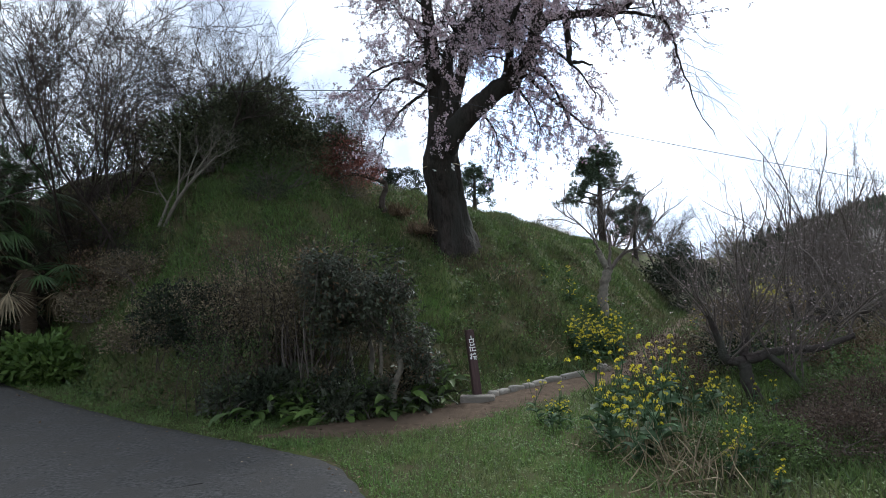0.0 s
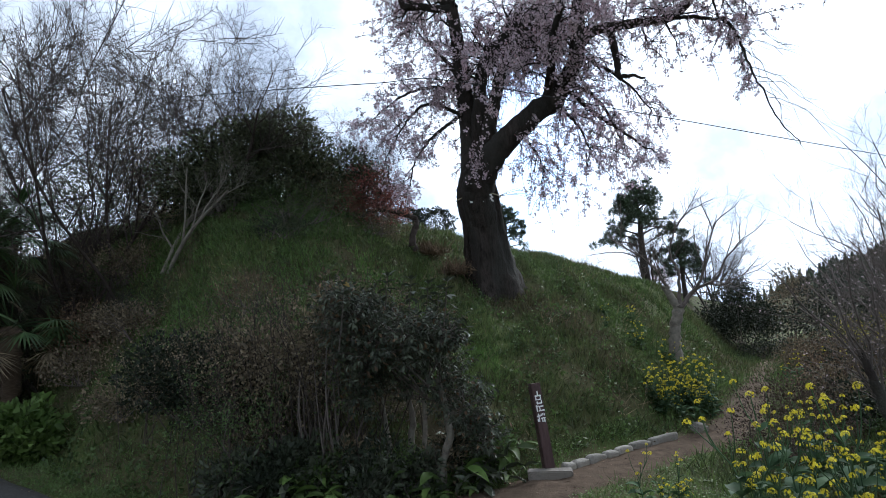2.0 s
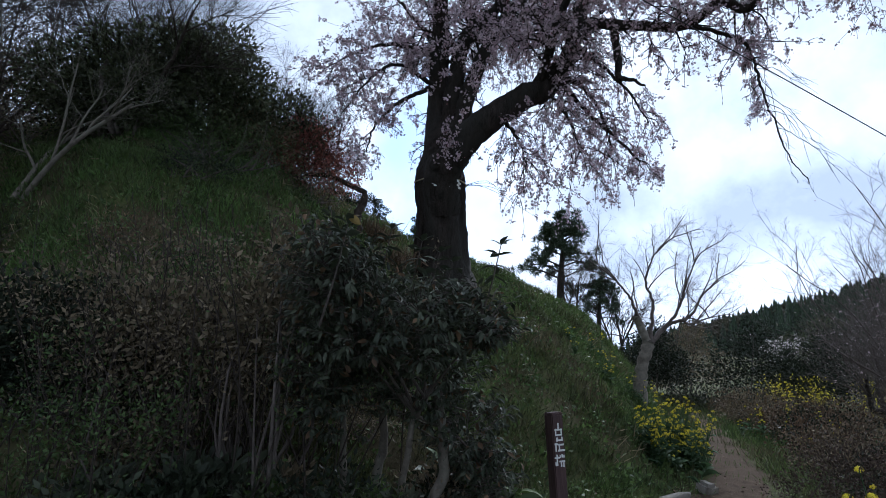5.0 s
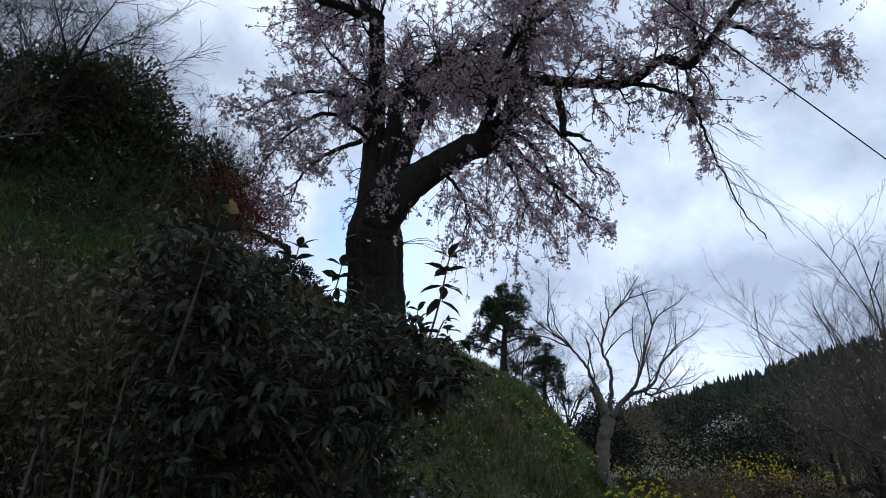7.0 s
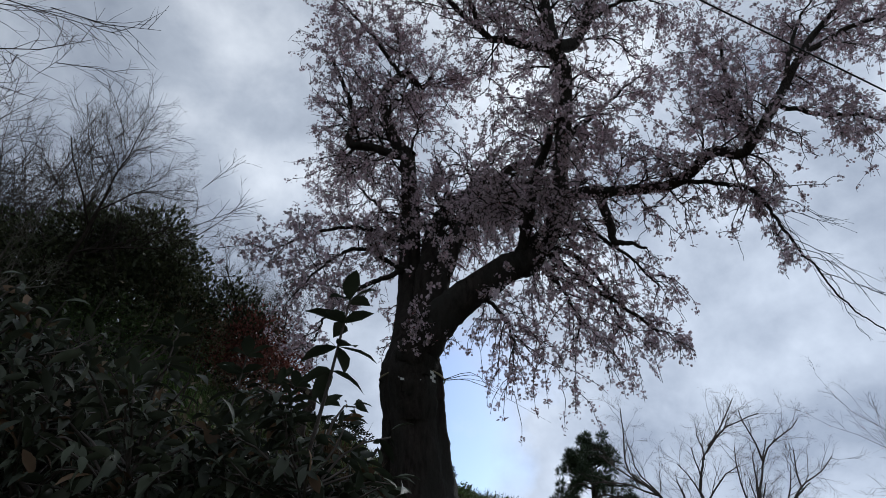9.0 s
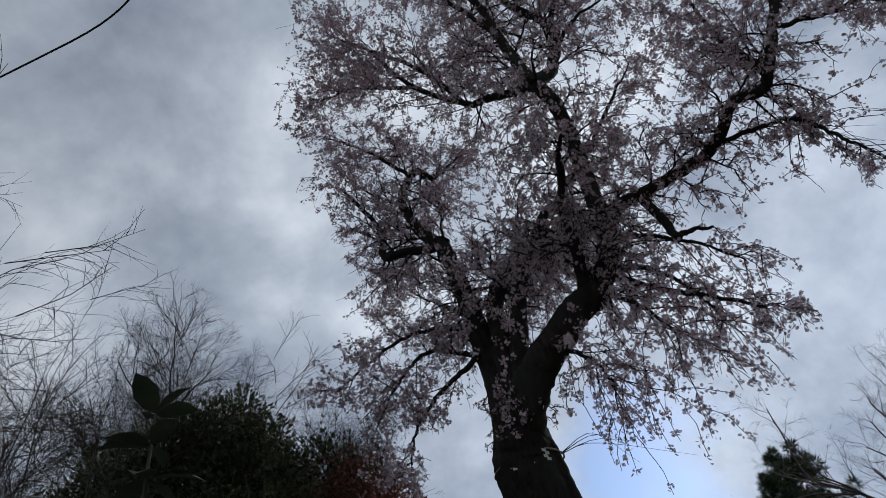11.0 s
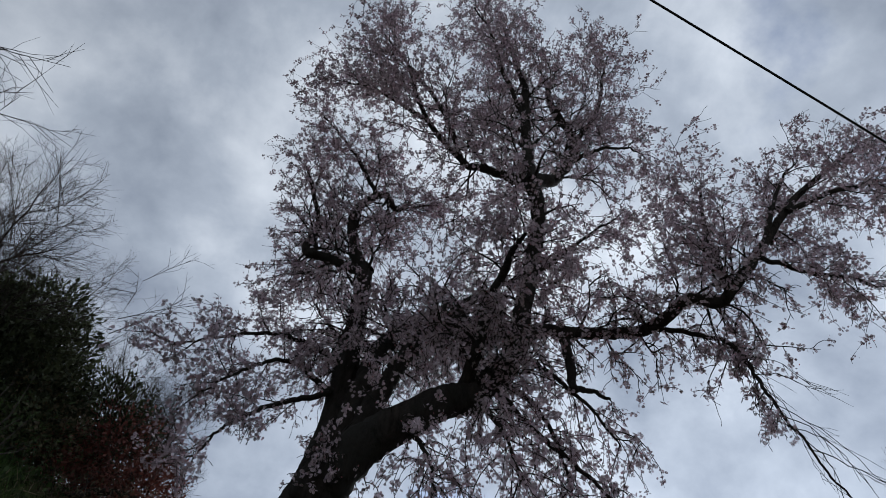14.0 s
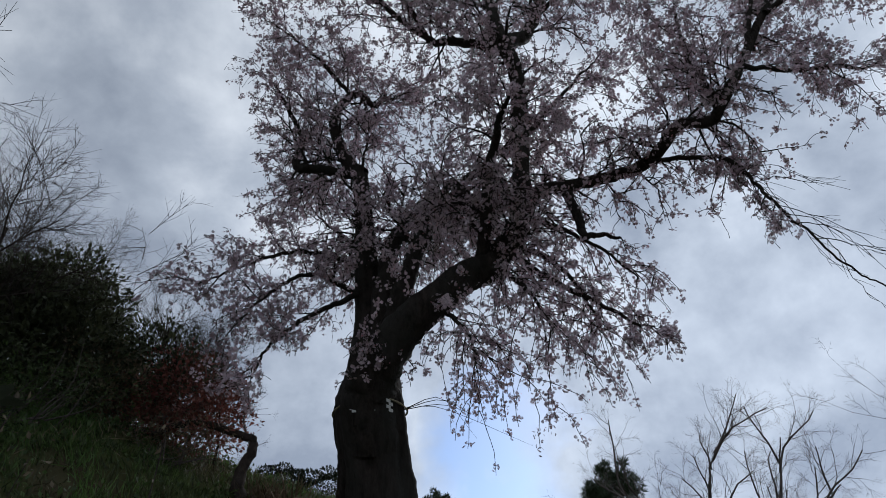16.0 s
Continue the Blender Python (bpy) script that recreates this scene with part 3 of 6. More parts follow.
# ---- the weeping cherry on the hill ----
def build_cherry():
    r = np.random.default_rng(42)
    x0, y0 = 0.8, 14.4
    z0 = float(height(x0, y0))
    t = thing("cherry_tree", (x0, y0, z0), "old weeping cherry in pink bloom with thick forked trunk", "tree")
    o = np.array([x0, y0, z0])
    main = {
        "trunk": [(0.85, 14.5, 1.9, 1.0), (0.83, 14.45, 2.5, 0.74), (0.77, 14.37, 3.2, 0.53), (0.7, 14.25, 4.0, 0.44), (0.64, 14.15, 4.75, 0.43), (0.66, 14.22, 5.25, 0.36), (0.62, 14.37, 5.7, 0.27), (0.62, 14.55, 6.2, 0.22), (0.6, 14.6, 7.04, 0.19), (0.56, 14.46, 8.22, 0.15), (0.48, 14.35, 9.34, 0.13)],
        "left_loop": [(0.52, 14.35, 9.34, 0.13), (0.2, 14.55, 9.96, 0.12), (-0.09, 14.57, 11.19, 0.095), (0.38, 14.56, 12.02, 0.08), (0.74, 14.66, 11.75, 0.055), (1.01, 14.65, 12.19, 0.03)],
        "left_elbow": [(0.5, 14.33, 9.34, 0.1), (-0.14, 14.3, 9.42, 0.09), (-0.61, 14.34, 9.6, 0.08), (-0.58, 14.41, 10.47, 0.055), (-1.19, 13.98, 11.57, 0.03)],
        "loop_reach": [(0.3, 14.56, 11.95, 0.05), (-0.2, 14.3, 12.5, 0.04), (-0.8, 13.9, 12.9, 0.025), (-1.3, 13.6, 13.1, 0.012)],
        "middle_stem": [(0.68, 14.3, 5.0, 0.22), (0.75, 14.33, 5.8, 0.19), (0.89, 14.35, 6.7, 0.16), (1.02, 14.44, 7.54, 0.14), (1.36, 14.52, 8.25, 0.11), (1.87, 14.61, 8.84, 0.085), (2.2, 14.7, 9.52, 0.05)],
        "middle_bough": [(0.72, 14.1, 5.2, 0.2), (1.1, 14.15, 6.3, 0.17), (1.35, 14.2, 7.1, 0.14), (1.7, 14.25, 8.0, 0.12), (2.15, 14.3, 8.75, 0.1), (2.6, 14.33, 9.3, 0.08), (3.2, 14.37, 9.6, 0.04)],
        "right_stem": [(0.68, 14.05, 4.2, 0.32), (0.68, 13.9, 4.85, 0.32), (1.02, 13.6, 5.45, 0.27), (1.86, 13.4, 6.24, 0.23), (2.31, 13.4, 6.5, 0.215), (2.61, 13.52, 6.97, 0.19), (2.99, 13.65, 7.58, 0.16), (3.13, 13.21, 8.9, 0.135), (3.15, 12.6, 10.0, 0.125), (2.96, 12.4, 10.5, 0.115)],
        "leader": [(2.96, 12.4, 10.47, 0.12), (2.9, 12.37, 12.08, 0.1), (2.85, 12.2, 13.59, 0.085), (2.59, 12.2, 15.32, 0.055), (2.18, 11.96, 17.59, 0.03)],
        "side_leader": [(2.96, 12.4, 10.47, 0.13), (3.56, 12.64, 11.26, 0.115), (3.95, 12.52, 12.43, 0.09), (3.44, 12.31, 13.81, 0.07), (3.66, 12.22, 15.31, 0.03)],
        "left_reach": [(2.95, 12.4, 10.5, 0.09), (2.16, 12.62, 10.94, 0.075), (1.78, 12.85, 11.3, 0.06), (0.94, 12.63, 12.25, 0.05), (0.17, 12.18, 13.77, 0.025)],
        "limb": [(2.95, 13.55, 7.6, 0.131), (3.44, 13.45, 7.98, 0.107), (4.26, 13.1, 7.83, 0.094), (4.75, 12.55, 7.63, 0.09), (5.08, 12.0, 7.8, 0.082), (5.33, 11.68, 7.52, 0.074), (5.72, 11.38, 8.08, 0.07), (6.96, 11.1, 9.89, 0.053), (8.45, 10.95, 11.55, 0.037), (10.09, 10.85, 13.2, 0.016)],
        "stub": [(3.74, 13.35, 7.9, 0.085), (3.69, 13.2, 7.16, 0.07), (3.69, 13.15, 6.78, 0.055), (3.91, 13.1, 6.77, 0.04), (4.19, 13.05, 6.65, 0.018)],
        "low_left": [(0.5, 14.4, 6.8, 0.05), (-0.12, 14.25, 7.04, 0.036), (-0.6, 14.1, 6.8, 0.026), (-0.94, 13.95, 6.32, 0.018), (-1.15, 13.8, 5.85, 0.01)],
        "low_left_back": [(0.45, 14.4, 6.75, 0.05), (-0.07, 14.2, 6.31, 0.036), (-0.45, 14.0, 5.89, 0.026), (-0.67, 13.8, 5.47, 0.018), (-0.78, 13.6, 4.99, 0.01)],
        "low_left_reach": [(0.5, 14.5, 7.4, 0.045), (-0.3, 14.1, 7.35, 0.034), (-1.0, 13.8, 6.95, 0.022), (-1.6, 13.5, 6.35, 0.01)],
        "limb_drop": [(4.65, 12.55, 7.6, 0.04), (5.1, 12.2, 7.35, 0.034), (5.45, 12.0, 7.08, 0.03), (5.65, 11.9, 6.62, 0.025), (5.72, 11.8, 6.05, 0.019), (5.83, 11.7, 5.5, 0.014), (5.92, 11.6, 4.95, 0.01), (6.05, 11.5, 4.5, 0.006)],
        "limb_shoot": [(5.45, 11.6, 7.7, 0.05), (5.35, 11.55, 8.75, 0.04), (5.45, 11.4, 9.9, 0.02)],
        "front_bough": [(2.2, 13.4, 6.45, 0.1), (2.3, 12.8, 7.35, 0.08), (2.45, 12.15, 7.9, 0.055), (2.55, 11.6, 7.9, 0.025)],
        "right_bough": [(2.6, 13.5, 6.8, 0.05), (3.2, 13.2, 5.95, 0.036), (3.6, 13.0, 5.45, 0.026), (3.85, 12.9, 5.15, 0.018), (4.08, 12.82, 4.98, 0.008)],
        "curtain_bough": [(1.3, 13.5, 5.7, 0.05), (1.6, 13.3, 5.7, 0.035), (1.85, 13.2, 5.3, 0.022), (1.95, 13.1, 4.85, 0.01)],
        "curtain_middle": [(2.1, 13.4, 6.38, 0.06), (2.45, 13.2, 6.2, 0.04), (2.75, 13.1, 5.75, 0.025), (2.9, 13.05, 5.2, 0.01)],
        "curtain_outer": [(2.6, 13.5, 6.95, 0.06), (3.1, 13.3, 6.55, 0.04), (3.45, 13.2, 5.95, 0.025), (3.6, 13.15, 5.3, 0.01)],
        "curtain_high": [(3.0, 13.6, 7.6, 0.05), (3.5, 13.3, 7.1, 0.035), (3.95, 13.1, 6.5, 0.022), (4.2, 13.0, 5.9, 0.01)],
        "upper_reach": [(1.78, 12.85, 11.3, 0.055), (1.15, 12.4, 12.4, 0.045), (0.3, 12.1, 13.4, 0.03), (-0.5, 11.9, 14.2, 0.014)],
        "far_reach": [(0.94, 12.63, 12.25, 0.045), (0.15, 12.5, 12.5, 0.036), (-0.5, 12.6, 12.9, 0.026), (-0.9, 12.8, 13.2, 0.012)],
        "leader_front": [(2.87, 12.3, 12.6, 0.06), (2.3, 11.9, 13.6, 0.045), (1.9, 11.5, 14.5, 0.03), (1.4, 11.3, 15.3, 0.014)],
        "side_front": [(3.95, 12.52, 12.43, 0.06), (4.3, 12.0, 13.2, 0.045), (4.35, 11.6, 13.9, 0.03), (4.45, 11.3, 14.5, 0.014)],
        "side_right": [(3.75, 12.6, 11.7, 0.05), (4.3, 12.3, 12.0, 0.035), (4.8, 12.1, 12.0, 0.022), (5.1, 12.0, 11.8, 0.01)],
        "stem_spur": [(3.13, 13.21, 8.9, 0.05), (3.7, 12.9, 9.4, 0.036), (4.2, 12.6, 9.9, 0.024), (4.6, 12.4, 10.2, 0.01)],
        "limb_tip": [(6.6, 11.15, 9.4, 0.05), (7.5, 10.8, 9.8, 0.036), (8.3, 10.6, 10.2, 0.025), (9.2, 10.5, 10.7, 0.01)],
        "limb_riser": [(6.0, 11.3, 8.5, 0.045), (6.3, 11.15, 9.3, 0.034), (6.7, 11.0, 10.1, 0.024), (7.2, 10.9, 10.8, 0.01)],
        "limb_low": [(5.9, 11.35, 8.3, 0.04), (6.5, 11.3, 8.1, 0.03), (7.1, 11.2, 8.1, 0.02), (7.7, 11.1, 8.0, 0.01)],
        "back_bough": [(1.2, 14.45, 7.9, 0.08), (1.6, 15.1, 8.5, 0.06), (1.8, 15.8, 9.2, 0.04), (2.0, 16.4, 9.8, 0.02)],
        "back_left": [(0.6, 14.6, 7.6, 0.06), (0.3, 15.2, 8.4, 0.045), (-0.1, 15.7, 9.3, 0.03), (-0.5, 16.0, 10.0, 0.014)],
    }
    order = []
    thick = {}
    for name, rows in main.items():
        n = 10 * len(rows)
        line = spline(rows, n)
        pts, rad = line[:, :3], np.maximum(line[:, 3], 0.008)
        if name != "trunk":
            wig = np.cumsum(r.normal(size=(n, 3)), axis=0)
            wig -= np.linspace(0, 1, n)[:, None] * wig[-1]
            pts = pts + wig * 0.009
        order.append((name, pts, rad))
        thick[name] = (pts, rad)
    part_of = {"trunk": "trunk", "stub": "broken_stub"}
    for name, pts, rad in order:
        if name == "trunk":
            sides = 48
            v, f = tube(pts, rad, sides)
            ang = np.tile(np.arange(sides) * 2 * np.pi / sides, len(pts))
            up = np.repeat(np.linspace(0, 1, len(pts)), sides)
            centre = np.repeat(pts, sides, axis=0)
            ridge = 1 + 0.06 * np.sin(ang * 7 + 9 * up) + 0.035 * np.sin(ang * 13 - 14 * up + 1) + 0.2 * np.clip(1 - 4 * up, 0, 1) ** 1.5 * np.sin(ang * 5 + 0.6)
            ridge += 0.05 * waves(ang * 1.2, up * 9, 81, 1.2) + 0.035 * waves(ang * 3, up * 14, 82, 0.8) + 0.03 * (r.random(len(ang)) - 0.5)
            ridge += 0.13 * np.exp(-(((ang - 2.6) / 0.5) ** 2) - ((up - 0.4) / 0.03) ** 2)
            v = centre + (v - centre) * ridge[:, None]
        else:
            v, f = tube(pts, rad, 14 if rad[0] > 0.1 else 7, 0.18)
        mesh_object(part_of.get(name, "limb"), v - o, [f], "cherry_bark", t, True)
    # boughs, hanging twigs and flowers
    twigs = Pile()
    at, ways, small_at = [], [], []

    def hang(p, d, length, radius, weep, depth):
        segs = 6
        pts = [np.array(p)]
        q, w = np.array(p, float), unit(np.array(d, float))
        for k in range(segs):
            w = unit(w + r.normal(size=3) * 0.16 + np.array([0, 0, -weep * (k + 1) / segs]))
            q = q + w * length / segs
            pts.append(q)
        pts = np.array(pts)
        v, f = tube(pts, np.linspace(radius, 0.0035, segs + 1), 4 if depth == 0 else 3)
        twigs.add(v - o, f)
        dense = int(length * (2.0, 5.6, 7.6)[depth] * (0.3 + 1.3 * r.random()))
        for u in r.random(dense):
            k = min(int(u * segs), segs - 1)
            c = pts[k] + (pts[k + 1] - pts[k]) * (u * segs - k)
            at.append(c)
            ways.append(unit(r.normal(size=3) + [0, 0, -0.5]))
        if depth < 2:
            for u in np.linspace(0.25, 0.98, 5 if depth == 0 else 4):
                k = min(int(u * segs), segs - 1)
                c = pts[k]
                axis = unit(pts[k + 1] - pts[k])
                side = unit(np.cross(axis, r.normal(size=3)))
                hang(c, axis * 0.6 + side * 0.8, length * (0.5 + 0.3 * r.random()), radius * 0.5, weep * 1.15, depth + 1)

    # for each limb: how many twigs, how long, how far they weep
    plan = {"trunk": (10, 1.0, 0.25), "left_loop": (24, 1.25, 0.04), "left_elbow": (20, 1.15, 0.08), "loop_reach": (14, 1.0, 0.04), "middle_stem": (22, 1.25, 0.12), "middle_bough": (20, 1.2, 0.15), "right_stem": (22, 1.15, 0.25), "leader": (26, 1.35, 0.03), "side_leader": (20, 1.2, 0.03),
            "left_reach": (20, 1.25, 0.04), "limb": (36, 0.95, 0.08), "stub": (2, 0.5, 0.3), "low_left": (10, 0.75, 0.15), "low_left_back": (8, 0.65, 0.2), "low_left_reach": (9, 0.75, 0.1), "limb_drop": (13, 0.38, 0.35), "limb_shoot": (13, 1.0, 0.08), "front_bough": (16, 1.15, 0.3), "right_bough": (9, 0.42, 0.3),
            "curtain_bough": (20, 0.95, 0.5), "curtain_middle": (22, 1.05, 0.45), "curtain_outer": (19, 0.9, 0.45), "curtain_high": (13, 0.75, 0.4), "upper_reach": (16, 1.15, 0.04), "far_reach": (12, 0.95, 0.05), "leader_front": (13, 1.15, 0.04), "side_front": (12, 0.95, 0.04), "side_right": (10, 0.85, 0.06), "stem_spur": (8, 0.7, 0.08),
            "limb_tip": (16, 0.95, 0.1), "limb_riser": (13, 0.75, 0.08), "limb_low": (12, 0.8, 0.25), "back_bough": (14, 1.2, 0.2), "back_left": (14, 1.2, 0.1)}
    for name, (n, length, weep) in plan.items():
        pts, rad = thick[name]
        lo = {"trunk": 0.6, "right_stem": 0.45, "middle_stem": 0.4, "middle_bough": 0.4}.get(name, 0.15)
        hi = 0.6 if name == "limb_drop" else 1.0
        for u in np.linspace(lo, hi, n):
            k = min(int(u * (len(pts) - 1)), len(pts) - 2)
            axis = unit(pts[k + 1] - pts[k])
            side = unit(np.cross(axis, r.normal(size=3)))
            hang(pts[k], axis * (0.5 + 0.5 * u) + side, 0.88 * length * (0.7 + 0.6 * r.random()), min(max(rad[k] * 0.3, 0.011), 0.035), weep, 1 if "curtain" in name else 0)
    # long bare strands that hang from the drooping bough
    drop = thick["limb_drop"][0]
    for k in range(9):
        p = drop[r.integers(26, 60)]
        q = p + [0.3 + 1.1 * r.random(), 0.25 * r.normal(), -0.3 - 0.9 * r.random()]
        strand = spline([p, p * 0.68 + q * 0.32 + [0.1, 0, 0.1], p * 0.3 + q * 0.7 + r.normal(size=3) * 0.04, q], 14)
        strand[1:] += r.normal(size=(13, 3)) * 0.01
        v, f = tube(strand, np.linspace(0.007, 0.0022, 14), 3)
        twigs.add(v - o, f)
        for j in range(5):
            c = strand[r.integers(3, 13)]
            d = unit(q - p) + r.normal(size=3) * 0.35
            v, f = tube(np.array([c, c + d * 0.15, c + d * 0.27 + [0.02, 0, -0.03]]), [0.0035, 0.003, 0.0018], 3)
            twigs.add(v - o, f)
    # a bare twig low on the trunk
    for k in range(4):
        p = np.array([1.05, 14.1, 4.72])
        q = p + [0.8 + 0.9 * r.random(), -0.2 * r.random(), 0.1 - 0.8 * r.random()]
        v, f = tube(spline([p, p + [0.5, -0.1, 0.06 * r.normal()], q], 8), np.linspace(0.007, 0.0015, 8), 3)
        twigs.add(v - o, f)
    # a flowering spray in front of the trunk
    for k in range(16):
        hang((0.5 + 0.5 * r.random(), 13.6, 5.2 + 0.7 * r.random()), (r.normal() * 0.5, -0.5, -0.2), 0.45, 0.006, 0.9, 1)
    for k in range(30):
        hang((0.6 + 1.7 * r.random(), 13.2 + 0.5 * r.random(), 6.3 + 1.6 * r.random()), (r.normal(), -0.6, 0.1), 0.6, 0.008, 0.5, 1)
    twigs.make("twig_work", "cherry_bark", t)
    at, ways = np.array(at), np.array(ways)
    # few flowers sit close to the old thick wood
    axis = np.concatenate([p[q > 0.06] for p, q in thick.values()])
    girth = np.concatenate([q[q > 0.06] for p, q in thick.values()])
    gap = np.concatenate([(np.linalg.norm(c[:, None] - axis[None], axis=2) - girth[None]).min(1) for c in np.array_split(at, 200)])
    keep = (gap > 0.3) | (r.random(len(at)) < 0.5)
    at, ways = at[keep], ways[keep]
    n = len(at)
    clump = 6
    where = np.repeat(at, clump, axis=0) + r.normal(size=(n * clump, 3)) * 0.03
    face = np.repeat(ways, clump, axis=0) + r.normal(size=(n * clump, 3)) * 0.8
    size = 0.044 * (0.75 + 0.5 * r.random(n * clump))
    v, f = scatter(FLOWER_STAR, where - o, face, r.random(n * clump) * 6.28, size)
    mesh_object("blossom", v, [f], "blossom", t, label="pale pink five-petalled blossom clusters")
    m = len(at) // 3
    v, f = scatter(LEAF_SMALL, at[:m * 3:3] + r.normal(size=(m, 3)) * 0.04 - o, r.normal(size=(m, 3)), r.random(m) * 6, np.full(m, 0.03))
    mesh_object("bud_work", v, [f], "bud", t)
    # sacred rope and folded papers round the trunk
    pts, rad = thick["trunk"]
    k = int(np.argmin(np.abs(pts[:, 2] - 4.72)))
    c, ra = pts[k], rad[k] * 1.1
    ring = np.array([[c[0] + ra * math.cos(a), c[1] + ra * math.sin(a), c[2] + 0.02 * math.sin(3 * a)] for a in np.linspace(0, 2 * math.pi, 41)])
    rope = thing("rope", tuple(c), "thin twisted straw rope with white paper streamers tied round trunk", "rope")
    v, f = tube(ring, 0.012 + 0.003 * np.sin(np.arange(41) * 2.0), 6)
    mesh_object("cord", v - c, [f], "rope_straw", rope, True)
    for a in (-2.0, -1.55, -1.1):
        p = np.array([c[0] + (ra + 0.03) * math.cos(a), c[1] + (ra + 0.03) * math.sin(a), c[2] - 0.02])
        tang = np.array([-math.sin(a), math.cos(a), 0])
        rows, w = [], 0.028
        for i in range(4):
            sh = 0.03 * (i % 2)
            rows += [p + tang * (sh - w) - [0, 0, 0.04 * i], p + tang * (sh + w) - [0, 0, 0.04 * i + 0.01]]
            rows += [p + tang * (sh - w) - [0, 0, 0.04 * (i + 1)], p + tang * (sh + w) - [0, 0, 0.04 * (i + 1) + 0.01]]
        q = np.array(rows)
        q = np.r_[q, q + [0.004 * math.cos(a), 0.004 * math.sin(a), 0]]
        f = [[4 * i, 4 * i + 1, 4 * i + 3, 4 * i + 2] for i in range(8)]
        mesh_object("paper_streamer", q - c, [np.array(f)], "paper_white", rope)


build_cherry()


# ---- hilltop and bank plants ----
def scaled(lobes, k):
    return [tuple(k * v for v in row) for row in lobes]


def build_hilltop():
    bare_tree("bare_tree", -8.2, 13.8, 10.5, "tall leafless tree with tangled grey twigs", 11, stems=5, radius=0.032, kids=(7, 5), each=5, spread=46)
    bare_tree("bare_tree", -12.2, 15.0, 9.5, "spreading leafless tree thick with fine grey twigs", 12, stems=5, radius=0.03, kids=(6, 5), each=4, spread=46)
    bare_tree("bare_tree", -6.9, 13.3, 8.4, "leafless tree thick with fine grey twigs", 16, stems=4, radius=0.034, kids=(7, 5), each=5, spread=42)
    bare_tree("bare_tree", -4.5, 13.7, 4.3, "leafless tree with fine upright twigs on hilltop", 13, stems=5, radius=0.04, kids=(7, 6), each=5)
    bare_tree("bare_tree", -5.45, 12.75, 3.3, "slender pale bare tree leaning on the bank", 14, "pale_twig", (0.3, 0, 1), 0.045, 2, (5, 4), 3)
    bare_tree("bare_tree", -8.2, 13.2, 3.8, "small leafless tree with fine grey twigs", 15, stems=4, radius=0.03, kids=(6, 6), each=6)
    bare_tree("bare_tree", -2.6, 14.2, 2.7, "small bare budding tree beside cherry", 27, stems=3, radius=0.02, kids=(5, 4), each=3)
    bare_tree("bare_tree", -2.05, 14.5, 2.9, "small bare budding tree beside cherry", 17, stems=3, radius=0.02, kids=(5, 4), each=4)
    bare_tree("bare_tree", -1.6, 14.7, 2.5, "small bare budding tree beside cherry", 21, stems=3, radius=0.018, kids=(5, 4), each=4)
    lobed_bush("evergreen_tree", -4.5, 13.45, "broad dense dark evergreen tree on hilltop", scaled([(0, 0, 1.0, 1.3, 1.0, 1.0), (1.1, 0.2, 1.2, 1.0, 0.9, 1.0), (0.7, 0, 2.3, 0.9, 0.8, 0.75), (-0.5, 0, 1.9, 0.9, 0.8, 0.8), (-0.9, 0.1, 0.9, 0.8, 0.8, 0.7), (-1.6, 0.1, 1.3, 0.9, 0.8, 0.9)], 0.68), "evergreen_leaf", 0.075, 18000, 1, LEAF, "tree", fill=0.6)
    lobed_bush("evergreen_tree", -3.35, 13.6, "tall dense dark evergreen tree on hilltop", scaled([(0, 0, 1.2, 1.1, 1.1, 1.1), (0.1, 0, 2.5, 0.85, 0.8, 0.75), (0.9, 0.2, 1.0, 0.9, 0.9, 0.9), (-0.5, -0.1, 2.2, 0.9, 0.8, 0.8), (0.7, 0, 1.8, 0.7, 0.7, 0.7)], 0.7), "evergreen_leaf", 0.075, 14000, 18, LEAF, "tree", fill=0.6)
    lobed_bush("evergreen_tree", -2.3, 14.4, "rounded dark evergreen tree on hilltop", scaled([(0, 0, 1.4, 0.9, 0.9, 0.9), (0.6, 0, 0.9, 0.8, 0.8, 0.8), (-0.8, 0, 1.0, 0.8, 0.8, 0.8)], 0.72), "evergreen_leaf", 0.07, 8000, 2, LEAF, "tree", fill=0.6)
    lobed_bush("red_shrub", -1.72, 14.15, "rounded shrub with reddish young leaves on hill", scaled([(0, 0, 0.95, 0.8, 0.7, 0.7), (0.5, -0.1, 0.5, 0.6, 0.6, 0.5), (-0.6, 0, 0.6, 0.6, 0.6, 0.6)], 0.84), "red_leaf", 0.05, 9000, 3, LEAF_SMALL, fill=0.7)
    lobed_bush("brown_shrub", -2.9, 13.7, "twiggy brownish shrub on hillside", [(0, 0, 0.6, 0.6, 0.5, 0.55), (0.5, 0.1, 0.4, 0.5, 0.5, 0.4)], "brown_leaf", 0.045, 5000, 4, LEAF_SMALL, fill=0.8, stems=14)
    for k, (x, y, s) in enumerate(((-1.3, 19.2, 0.55), (-0.5, 19.6, 0.62))):
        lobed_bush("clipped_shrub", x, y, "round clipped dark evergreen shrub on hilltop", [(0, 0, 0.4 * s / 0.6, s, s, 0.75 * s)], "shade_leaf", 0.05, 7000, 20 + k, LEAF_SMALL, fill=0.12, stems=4)
